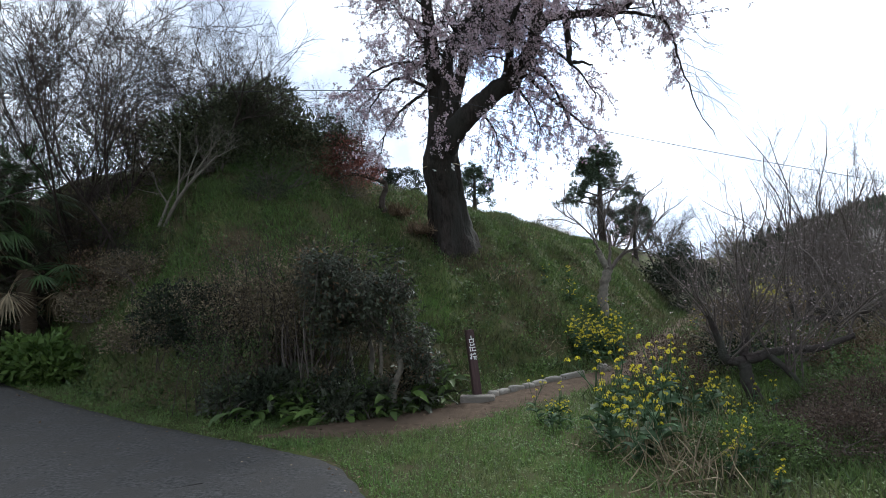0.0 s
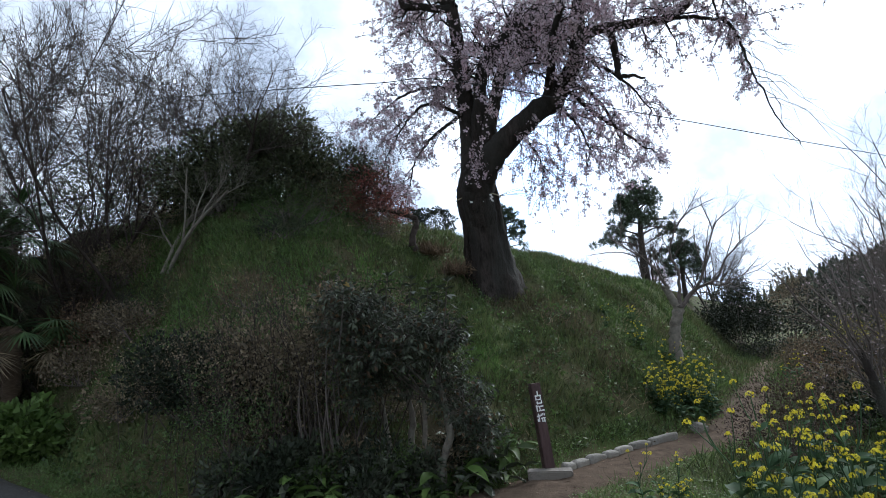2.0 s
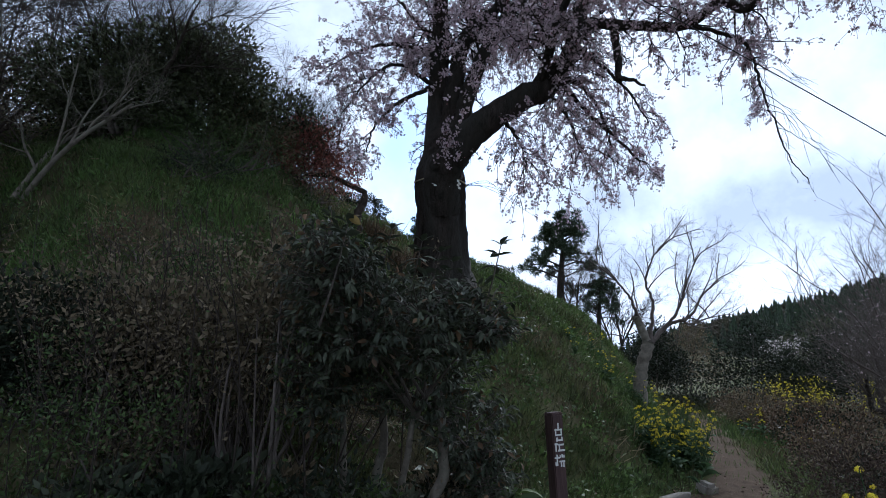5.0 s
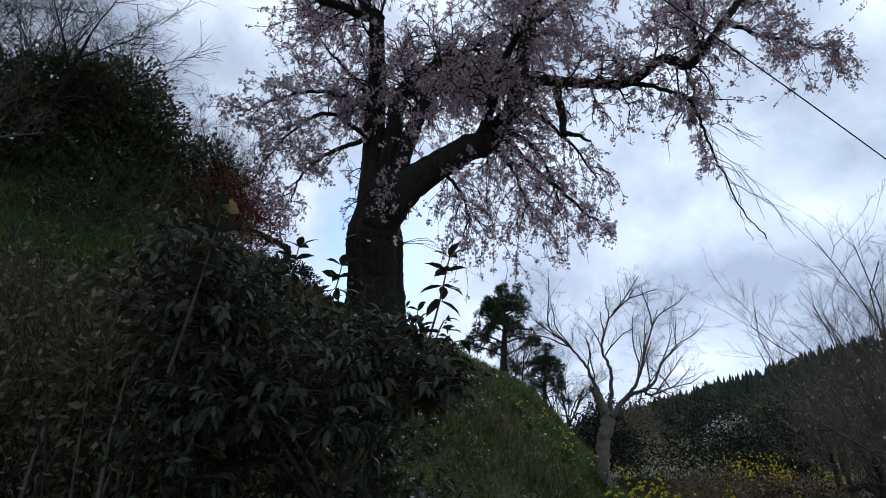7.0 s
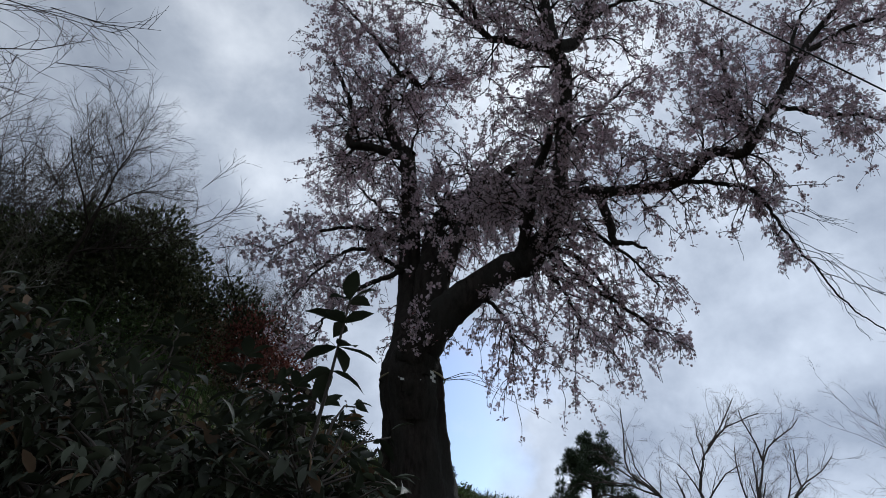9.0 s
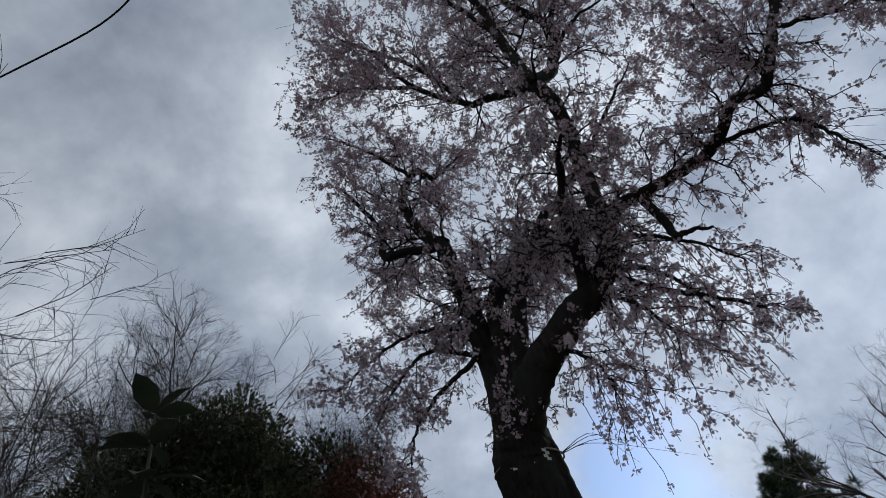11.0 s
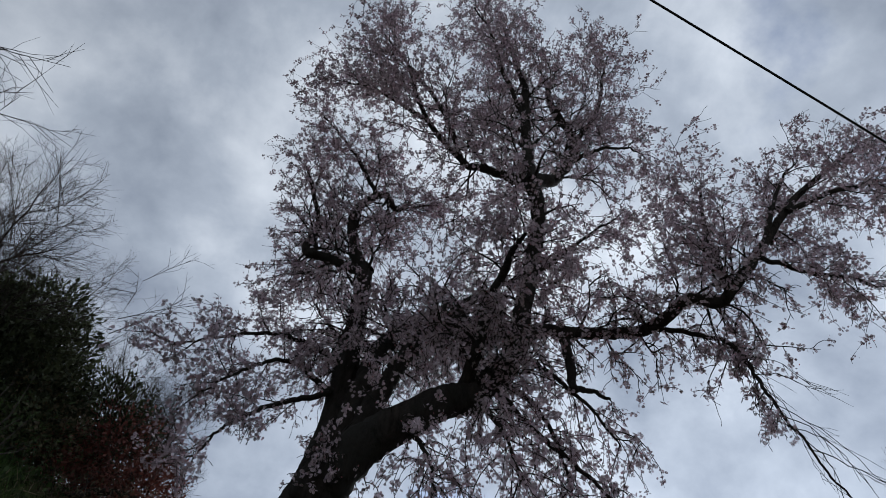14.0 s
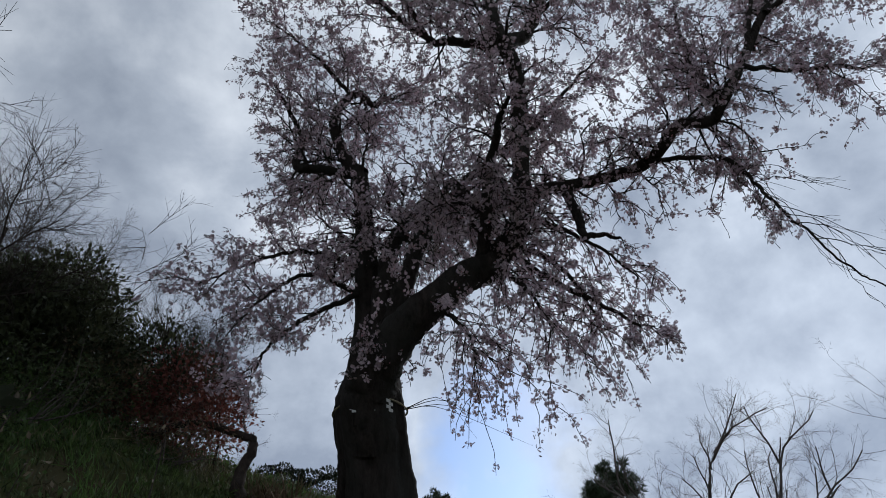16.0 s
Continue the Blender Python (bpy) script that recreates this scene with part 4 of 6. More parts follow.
    for k, (x, y, s) in enumerate(((-12.2, 14.4, 1.5), (-10.6, 14.6, 1.4), (-9.3, 14.9, 1.4), (-8.3, 15.2, 1.35), (-7.4, 16.0, 1.3), (-11.4, 13.2, 1.5))):
        lobed_bush("brush_thicket", x, y, "tangled dark evergreen brush under bare trees", [(0, 0, 0.8 * s, 0.9 * s, 0.8 * s, 0.9 * s), (0.7 * s, 0, 0.6 * s, 0.7 * s, 0.6 * s, 0.7 * s), (-0.6 * s, 0.1, 1.2 * s, 0.7 * s, 0.6 * s, 0.8 * s)], ("evergreen_leaf", "brown_leaf", "brown_leaf")[k % 3], 0.06, 8000, 760 + k, LEAF, fill=0.85, stems=50, stem="dark_twig")
    # broadleaf mass behind the palm
    lobed_bush("evergreen_tree", -10.2, 13.6, "dark leafy evergreen beside a palm", [(0, 0, 1.6, 1.3, 1.0, 1.3), (1.1, -0.5, 1.2, 0.9, 0.9, 1.1), (-0.9, 0, 2.2, 1.1, 1.0, 1.0), (0.6, -0.2, 2.9, 1.1, 1.0, 1.0), (0.2, 0, 4.0, 0.9, 0.9, 0.8)], "evergreen_leaf", 0.12, 16000, 6, LEAF, "tree", fill=0.6)
    lobed_bush("leafy_shrub", -7.0, 11.0, "low bushy shrub with glossy green leaves at roadside", [(0, 0, 0.5, 0.6, 0.55, 0.45), (-0.5, 0.1, 0.4, 0.5, 0.5, 0.4), (0.35, -0.1, 0.3, 0.4, 0.4, 0.3)], "bright_leaf", 0.13, 2600, 7, LEAF_FINE, fill=0.5)
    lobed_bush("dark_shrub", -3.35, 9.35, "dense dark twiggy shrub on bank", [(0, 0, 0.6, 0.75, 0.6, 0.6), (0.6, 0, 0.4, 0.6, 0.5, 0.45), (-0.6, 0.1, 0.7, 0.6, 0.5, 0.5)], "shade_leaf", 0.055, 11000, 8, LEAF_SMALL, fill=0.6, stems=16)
    r = np.random.default_rng(19)
    for k in range(72):
        x, y = r.uniform(-7.8, -0.6), r.uniform(9.4, 14.4)
        if inland(x, y) < 0.5 or (x > -3.0 and k % 3) or (-5.2 < x < -1.4 and 10.9 < y < 13.4 and k % 6):
            continue
        s = r.uniform(0.6, 1.25)
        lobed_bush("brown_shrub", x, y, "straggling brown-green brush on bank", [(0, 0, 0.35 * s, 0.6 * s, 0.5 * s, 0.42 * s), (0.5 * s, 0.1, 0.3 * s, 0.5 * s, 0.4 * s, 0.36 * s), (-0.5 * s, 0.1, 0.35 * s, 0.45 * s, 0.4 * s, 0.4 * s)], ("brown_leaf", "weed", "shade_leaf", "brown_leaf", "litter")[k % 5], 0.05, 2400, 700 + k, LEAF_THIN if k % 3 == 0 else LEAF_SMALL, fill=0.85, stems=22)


def build_gnarled():
    """A small bent tree with a level crooked limb."""
    x, y = -0.8, 13.95
    t = thing("crooked_tree", spot(x, y, -0.05), "small gnarled bare tree with level crooked limb", "tree")
    r = np.random.default_rng(5)
    for name, rows in (("trunk", [(0, 0, 0, 0.09), (-0.05, 0, 0.3, 0.075), (0.06, 0, 0.6, 0.06), (0.05, 0, 0.78, 0.05)]), ("limb", [(0.05, 0, 0.76, 0.05), (-0.4, 0, 0.95, 0.045), (-0.8, 0, 1.0, 0.04), (-1.1, 0, 0.9, 0.035), (-1.5, 0, 1.0, 0.02)])):
        line = spline(rows, 24)
        v, f = tube(line[:, :3] + r.normal(size=(24, 3)) * 0.008, line[:, 3], 8, 0.2)
        mesh_object(name, v, [f], "dark_twig", t, True)
    out = []
    for k in range(9):
        grow((-1.4 * r.random() + 0.05, 0, 0.85), (r.normal() * 0.5, r.normal() * 0.3, 1), 0.55, 0.012, 0, [(3, 0.6, 0.15, 0.1, 40, 4, 0.3), (0, 0, 0.2, 0.1, 0, 3, 0)], r, out)
    wood(out, (4, 3)).make("twig_work", "twig", t)


def build_palm(x, y, tall, seed):
    r = np.random.default_rng(seed)
    t = thing("palm", spot(x, y, -0.1), "shaggy windmill palm with fan leaves on bank", "palm")
    line = spline([(0, 0, 0), (0.05, 0, tall * 0.52), (0, 0, tall)], 30)
    v, f = tube(line, 0.13 + 0.03 * r.random(30), 12, 0.35)
    mesh_object("trunk", v, [f], "palm_fibre", t, True)
    for k in range(30):
        az, el = r.random() * 6.28, radians(r.uniform(-45, 75))
        d = np.array([math.cos(az) * math.cos(el), math.sin(az) * math.cos(el), math.sin(el)])
        stalk = spline([(0, 0, tall - 0.05), tuple(np.array([0, 0, tall]) + d * 0.4 + [0, 0, 0.05]), tuple(np.array([0, 0, tall - 0.05]) + d * 0.8)], 6)
        pile = Pile()
        v, f = tube(stalk, np.linspace(0.012, 0.008, 6), 4)
        pile.add(v, f)
        side = unit(np.cross(d, [0, 0, 1.0]))
        up = np.cross(side, d)
        n = 26
        ang = np.linspace(-2.1, 2.1, n)
        ways = d[None] * np.cos(ang)[:, None] + side[None] * np.sin(ang)[:, None] - up[None] * 0.15 + [0, 0, -0.25]
        v, f = scatter((LEAF_THIN[0] * [0.35, 1, 1], LEAF_THIN[1]), np.repeat(stalk[-1:], n, 0), ways, np.zeros(n) + r.normal(size=n) * 0.2, np.full(n, 0.68) * (0.8 + 0.3 * r.random(n)))
        pile.add(v, f)
        pile.make("fan_leaf", "palm_leaf" if el > -0.5 else "straw", t)


build_hilltop()
build_gnarled()
build_palm(-8.1, 12.3, 2.2, 9)
build_palm(-8.7, 13.0, 3.9, 10)
build_palm(-8.7, 12.1, 3.3, 13)


# ---- bushes at the foot of the hill ----
def cane_shrub(x, y, label, n, tall, spread, seed, leaf="brown_leaf", leaves=1500):
    """A thicket of thin upright canes with small sparse leaves."""
    r = np.random.default_rng(seed)
    t = thing("cane_shrub", spot(x, y, -0.04), label, "shrub", "thicket of thin canes")
    canes, at = Pile(), []
    for k in range(n):
        foot = np.array([r.normal() * spread * 0.55, r.normal() * spread * 0.35, 0])
        h = tall * r.uniform(0.55, 1.1)
        tip = foot + [float(np.clip(r.normal(), -1.4, 1.4)) * 0.26 * tall, float(np.clip(r.normal(), -1, 1.4)) * 0.2 * tall, h]
        line = spline([foot, (foot + tip) / 2 + r.normal(size=3) * 0.06, tip], 7)
        v, f = tube(line, np.linspace(r.uniform(0.004, 0.009), 0.0025, 7), 4)
        canes.add(v, f)
        for j in range(3):
            i = r.integers(2, 6)
            d = np.array([r.normal(), r.normal(), 0.9])
            twig = line[i] + unit(d) * np.linspace(0, r.uniform(0.15, 0.4), 4)[:, None]
            v, f = tube(twig, np.linspace(0.004, 0.0018, 4), 3)
            canes.add(v, f)
            at += [twig[1], twig[2], twig[3]]
        at += list(line[3:])
    canes.make("cane_work", "dark_twig", t)
    at = np.array(at)
    pick = r.integers(0, len(at), leaves)
    v, f = leafy(at[pick] + r.normal(size=(leaves, 3)) * 0.07, r.normal(size=(leaves, 3)) + [0, 0, 0.4], np.full(leaves, 0.035), LEAF, 1, r)
    mesh_object("foliage", v, [f], leaf, t)


for k, (x, y, n, tall, spread, leaf) in enumerate(((-2.75, 8.95, 40, 1.7, 0.7, "brown_leaf"), (-2.1, 8.7, 45, 2.1, 0.7, "brown_leaf"), (-1.55, 9.0, 40, 2.1, 0.6, "brown_leaf"), (-2.3, 9.6, 40, 1.7, 0.8, "weed"), (-1.3, 10.0, 30, 1.4, 0.7, "brown_leaf"), (-3.5, 9.3, 30, 1.5, 0.7, "brown_leaf"), (-2.9, 8.3, 26, 1.4, 0.6, "weed"))):
    cane_shrub(x, y, "thicket of thin brown canes with sparse small leaves", n, tall, spread, 50 + k, leaf, 3200)


def camellia(x, y, label, trunks, lobes, count, seed, leaf_size=0.078):
    r = np.random.default_rng(seed)
    t = thing("camellia", spot(x, y, -0.05), label, "shrub")
    tips = []
    for rows in trunks:
        line = spline(rows, 20)
        v, f = tube(line[:, :3] + r.normal(size=(20, 3)) * 0.006, line[:, 3], 8, 0.15)
        mesh_object("trunk", v, [f], "pale_twig", t, True)
        tips.append(line[-1, :3])
    lobes = np.array(lobes, float)
    twigs, at, way = Pile(), [], []
    for k in range(count // 9):
        c = lobes[r.choice(len(lobes), p=lobes[:, 3] * lobes[:, 5] / (lobes[:, 3] * lobes[:, 5]).sum())]
        d = unit(r.normal(size=3))
        p = c[:3] + d * c[3:] * (0.55 + 0.5 * r.random())
        q = p - (d * [1, 1, 0.5] + [0, 0, 0.35]) * 0.22
        line = spline([q, (p + q) / 2 + r.normal(size=3) * 0.02, p + [0, 0, -0.02]], 4)
        v, f = tube(line, np.linspace(0.005, 0.0025, 4), 3)
        twigs.add(v, f)
        axis = unit(p - q)
        for j in range(9):
            u = 0.25 + 0.75 * j / 8
            at.append(q + (p - q) * u)
            side = unit(np.cross(axis, r.normal(size=3)))
            way.append(axis * 0.5 + side * (1.1 - 0.6 * u) + np.array([0, 0, -0.45]))
    for k in range(26):
        c = lobes[r.integers(len(lobes))]
        start = tips[r.integers(len(tips))]
        end = c[:3] + r.normal(size=3) * c[3:] * 0.35
        line = spline([start - [0, 0, 0.2], (start + end) / 2 + r.normal(size=3) * 0.07, end], 8)
        v, f = tube(line, np.linspace(0.014, 0.005, 8), 5)
        twigs.add(v, f)
    twigs.make("twig_work", "twig", t)
    at, way = np.array(at), np.array(way)
    n = len(at)
    v, f = scatter((LEAF_FINE[0] * [0.78, 1, 1.3], LEAF_FINE[1]), at, way + r.normal(size=(n, 3)) * 0.25, r.normal(size=n) * 0.7, leaf_size * (0.6 + 0.6 * r.random(n)))
    mesh_object("foliage", v, [f], "camellia_leaf", t, label="glossy dark drooping leaves")
    m = 900
    pick = r.integers(0, n, m)
    v, f = scatter(LEAF_FINE, at[pick], way[pick] + r.normal(size=(m, 3)) * 0.5, r.normal(size=m), leaf_size * (0.7 + 0.5 * r.random(m)))
    tagged(mesh_object("dead_leaf", v, [f], "dry_leaf", t, label="withered brown leaves"), kind="stuff")


camellia(-0.6, 8.75, "large camellia with pale crooked trunks and drooping leaves",
         [[(-0.15, 0.2, -0.1, 0.05), (-0.2, 0.15, 0.35, 0.042), (-0.15, 0.1, 0.8, 0.034), (-0.25, -0.1, 1.4, 0.022)], [(0.18, -0.15, -0.1, 0.06), (0.15, -0.2, 0.25, 0.05), (0.28, -0.25, 0.6, 0.042), (0.2, -0.3, 1.2, 0.028)], [(-0.4, 0.2, -0.1, 0.035), (-0.45, 0.15, 0.5, 0.03), (-0.5, 0.0, 1.3, 0.018)], [(-0.02, -0.05, -0.1, 0.035), (-0.02, -0.1, 0.4, 0.03), (0.05, -0.3, 1.2, 0.018)]],
         [(0.15, -0.2, 1.35, 0.5, 0.55, 0.45), (-0.35, -0.25, 1.7, 0.55, 0.6, 0.5), (0.45, -0.2, 0.95, 0.45, 0.42, 0.38), (-0.55, -0.2, 1.3, 0.5, 0.5, 0.5), (0.6, -0.15, 0.6, 0.38, 0.36, 0.34), (-0.45, -0.85, 1.75, 0.42, 0.45, 0.4), (0.15, -0.8, 1.65, 0.38, 0.42, 0.38), (-0.1, -1.1, 1.7, 0.35, 0.3, 0.35), (-0.7, -0.4, 1.4, 0.4, 0.5, 0.5), (-0.65, 0.0, 1.85, 0.4, 0.42, 0.42), (-0.55, -0.95, 1.95, 0.34, 0.4, 0.3), (-0.6, -0.5, 2.0, 0.36, 0.4, 0.33), (0.33, -1.1, 1.7, 0.3, 0.3, 0.27), (-0.72, -1.0, 1.98, 0.36, 0.34, 0.4)], 14000, 71, 0.066)


def upright_sprig(x, y, z, label, seed, size=0.105):
    """A leafy tip that stands above the shrub."""
    r = np.random.default_rng(seed)
    line = spline([(x - 0.12, y + 0.2, z - 0.6), (x - 0.05, y + 0.07, z - 0.3), (x, y, z)], 10)
    o = line[0]
    t = thing("camellia_shoot", tuple(o), label, "shrub", "camellia shoots")
    v, f = tube(line - o, np.linspace(0.008, 0.003, 10), 5)
    mesh_object("stem", v, [f], "twig", t, True)
    for k in range(15):
        p = line[9 - k // 4] - o
        az = k * 2.4
        d = np.array([math.cos(az), math.sin(az), 0.7 - 0.1 * k])
        v, f = scatter(LEAF_FINE, p[None], d[None], r.normal(size=1) * 0.4, np.array([size * (0.8 + 0.35 * r.random())]))
        mesh_object("leaf", v, [f], "camellia_leaf", t)


for k, p in enumerate(((-0.2, 7.55, 2.26), (-0.3, 8.55, 2.3), (-0.42, 8.5, 2.36), (-0.6, 8.3, 2.4), (-0.85, 8.2, 2.45), (-1.2, 7.4, 2.28))):
    upright_sprig(*p, "upright camellia shoot with broad leaves", 720 + k)
lobed_bush("leafy_shrub", -1.75, 8.6, "tall loose shrub with brownish green leaves", [(0, 0, 1.5, 0.45, 0.45, 0.5), (-0.5, 0.2, 1.3, 0.5, 0.45, 0.5), (0.2, 0.1, 1.95, 0.4, 0.4, 0.4), (-0.9, 0.3, 1.5, 0.45, 0.4, 0.5)], "brown_leaf", 0.06, 3600, 730, LEAF, fill=0.85, stems=22)


def leaf_rosette(x, y, label, n, size, seed, mat="bright_leaf", name="broad_leaf_plant"):
    r = np.random.default_rng(seed)
    t = thing(name, spot(x, y, -0.02), label, "plant", "broad-leaved undergrowth")
    az, el = r.random(n) * 6.28, r.uniform(0.3, 1.3, n)
    way = np.stack([np.cos(az) * np.cos(el), np.sin(az) * np.cos(el), np.sin(el)], -1)
    foot = r.normal(size=(n, 3)) * [0.13, 0.10, 0] + [0, 0, 0.02]
    long = size * (0.6 + 0.6 * r.random(n))
    stalks = Pile()
    for k in range(n):
        v, f = tube(np.array([foot[k], foot[k] + way[k] * long[k] * 0.5, foot[k] + way[k] * long[k] * 0.9]), [0.005, 0.004, 0.003], 3)
        stalks.add(v, f)
    tagged(stalks.make("stalk_work", "weed", t), kind="stuff")
    v, f = scatter((LEAF_FINE[0] * [0.8, 1, 1.6], LEAF_FINE[1]), foot + way * long[:, None] * 0.85, way * [1, 1, 0.2] + [0, 0, -0.15] + r.normal(size=(n, 3)) * 0.2, r.normal(size=n) * 0.4, long * 0.85)
    mesh_object("foliage", v, [f], mat, t)


rr = np.random.default_rng(77)
for k in range(26):
    x = rr.uniform(-2.3, 0.2)
    y = float(np.interp(x, FOOT_X, FOOT_Y)) + rr.uniform(-0.25, 0.55)
    leaf_rosette(x, y, "broad-leaved green plant under shrubs", int(rr.integers(14, 26)), rr.uniform(0.2, 0.34), 100 + k, ("bright_leaf", "weed", "camellia_leaf")[k % 3])
leaf_rosette(-1.25, 7.95, "plant with long pale yellow-green leaves", 6, 0.3, 140, "bright_leaf")
leaf_rosette(-4.1, 9.9, "plant with long pale withered leaves", 5, 0.4, 141, "yellow_leaf")
for k in range(15):
    x = -2.75 + 0.2 * k + rr.normal() * 0.06
    y = float(np.interp(x, FOOT_X, FOOT_Y)) + rr.uniform(-0.15, 0.25)
    s = rr.uniform(0.75, 1.2)
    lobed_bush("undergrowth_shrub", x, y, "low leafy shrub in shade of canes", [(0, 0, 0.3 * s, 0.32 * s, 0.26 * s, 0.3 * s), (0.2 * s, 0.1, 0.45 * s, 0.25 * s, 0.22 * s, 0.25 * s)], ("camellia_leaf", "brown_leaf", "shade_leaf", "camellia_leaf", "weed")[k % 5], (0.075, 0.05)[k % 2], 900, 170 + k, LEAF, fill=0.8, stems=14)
lobed_bush("hydrangea", -1.95, 8.5, "low dark bushy plant with drooping leaves", [(0, 0, 0.25, 0.4, 0.35, 0.28), (0.35, 0.1, 0.2, 0.3, 0.3, 0.22)], "camellia_leaf", 0.11, 900, 150, LEAF_FINE)


# ---- sign post, block, kerb ----
def rounded_box(sx, sy, sz, bevel, mat, name, parent, rough=0.0, seed=0):
    bm = bmesh.new()
    bmesh.ops.create_cube(bm, size=1.0)
    bmesh.ops.scale(bm, vec=(sx, sy, sz), verts=bm.verts)
    bmesh.ops.bevel(bm, geom=bm.edges[:], offset=bevel, segments=2, affect="EDGES")
    if rough:
        bmesh.ops.subdivide_edges(bm, edges=bm.edges[:], cuts=2, use_grid_fill=True)
        for v in bm.verts:
            v.co += Vector((noise.noise(v.co * 7 + Vector((seed * 3.1, 0, 0))), noise.noise(v.co * 7 + Vector((0, seed * 2.3, 5))), noise.noise(v.co * 7 + Vector((9, 0, seed))))) * rough
    me = bpy.data.meshes.new(name)
    bm.to_mesh(me)
    bm.free()
    me.materials.append(MATS[mat])
    ob = new(name, me)
    if parent is not None:
        ob.parent = parent
    return ob


def rough_stone(sx, sy, sz, seed):
    """A squat weathered stone with blunt corners."""
    bm = bmesh.new()
    bmesh.ops.create_icosphere(bm, subdivisions=3, radius=1.0)
    for v in bm.verts:
        p = Vector([math.copysign(abs(c) ** 0.45, c) for c in v.co])
        lump = 1 + 0.16 * noise.noise(p * 1.3 + Vector((seed * 3.7, 0, 0))) + 0.06 * noise.noise(p * 4 + Vector((0, seed * 1.9, 0)))
        v.co = Vector((p.x * sx, p.y * sy, p.z * sz)) * 0.5 * lump
    me = bpy.data.meshes.new("kerb_stone")
    bm.to_mesh(me)
    bm.free()
    me.polygons.foreach_set("use_smooth", [True] * len(me.polygons))
    me.materials.append(MATS["kerb_stone"])
    return new("kerb_stone", me)


def build_post():
    block = rounded_box(0.5, 0.2, 0.14, 0.012, "concrete", "concrete_block", None, 0.006, 3)
    x, y = 0.76, 8.72
    z = float(height(x, y))
    block.matrix_world = pose(x, y, z + 0.02, 0, 2, -6)
    tagged(block, "weathered grey concrete block at foot of post", "block")
    post = thing("sign_post", (0.78, 8.84, z - 0.09), "dark brown painted wooden sign post with white lettering", "sign post")
    post.rotation_euler = (radians(-3), radians(-3), radians(14))
    body = rounded_box(0.118, 0.11, 1.11, 0.008, "post_wood", "shaft", post, 0.003, 6)
    body.location = (0, 0, 0.555)
    cap = rounded_box(0.125, 0.117, 0.03, 0.01, "post_wood", "cap", post, 0.002, 7)
    cap.location = (0, 0, 1.115)
    # three painted signs, one below the other, as strokes
    strokes = [
        (0.0, 1.02, 0.012, 0.05), (0.0, 1.0, 0.065, 0.012), (-0.028, 0.985, 0.010, 0.045), (0.028, 0.985, 0.010, 0.045), (0.0, 0.965, 0.060, 0.010), (-0.02, 0.935, 0.014, 0.028), (0.01, 0.93, 0.05, 0.012), (0.032, 0.942, 0.012, 0.022),
        (-0.035, 0.885, 0.012, 0.06), (-0.03, 0.905, 0.03, 0.010), (0.018, 0.9, 0.05, 0.012), (0.018, 0.862, 0.06, 0.013), (0.0, 0.88, 0.010, 0.03),
        (-0.03, 0.80, 0.012, 0.075), (-0.03, 0.815, 0.045, 0.011), (0.022, 0.825, 0.012, 0.022), (0.002, 0.822, 0.010, 0.02), (0.04, 0.822, 0.010, 0.02), (0.02, 0.79, 0.05, 0.011), (0.01, 0.77, 0.012, 0.03), (0.034, 0.768, 0.012, 0.035), (-0.045, 0.775, 0.012, 0.025),
    ]
    for dx, dz, w, h in strokes:
        s = rounded_box(w * 1.2, 0.004, h * 1.2, 0.0015, "letter_paint", "painted_stroke", post)
        s.location = (dx, -0.0575, 0.9 + (dz - 0.9) * 1.22 - 0.035)
    # kerb of rough stones along the path
    r = np.random.default_rng(31)
    line = spline([(0.95, 8.9), (1.45, 9.25), (2.05, 9.6), (2.62, 9.86)], 200)
    s, k = 0.0, 0
    seg = np.r_[0, np.cumsum(np.linalg.norm(np.diff(line, axis=0), axis=1))]
    lengths = [0.16, 0.24, 0.3, 0.2, 0.26, 0.32, 0.46]
    for k, ln in enumerate(lengths):
        m = s + ln / 2
        p = np.array([np.interp(m, seg, line[:, 0]), np.interp(m, seg, line[:, 1])])
        d = np.array([np.interp(m + 0.05, seg, line[:, 0]), np.interp(m + 0.05, seg, line[:, 1])]) - p
        stone = rough_stone(ln * 0.98, 0.13, 0.13 + 0.04 * r.random(), 40 + k)
        stone.matrix_world = pose(p[0], p[1], float(height(*p)) + 0.005, r.normal() * 6, r.normal() * 4, math.degrees(math.atan2(d[1], d[0])) + r.normal() * 4)
        tagged(stone, "rough pale grey kerb stone edging the path", "kerb stone", "kerb along the path")
        s += ln
    rock = rounded_box(0.22, 0.18, 0.16, 0.04, "kerb_stone", "rock", None, 0.03, 60)
    rock.matrix_world = pose(3.05, 10.15, float(height(3.05, 10.15)) + 0.04, 5, 3, 30)
    tagged(rock, "small rough stone beside the path", "stone")


build_post()


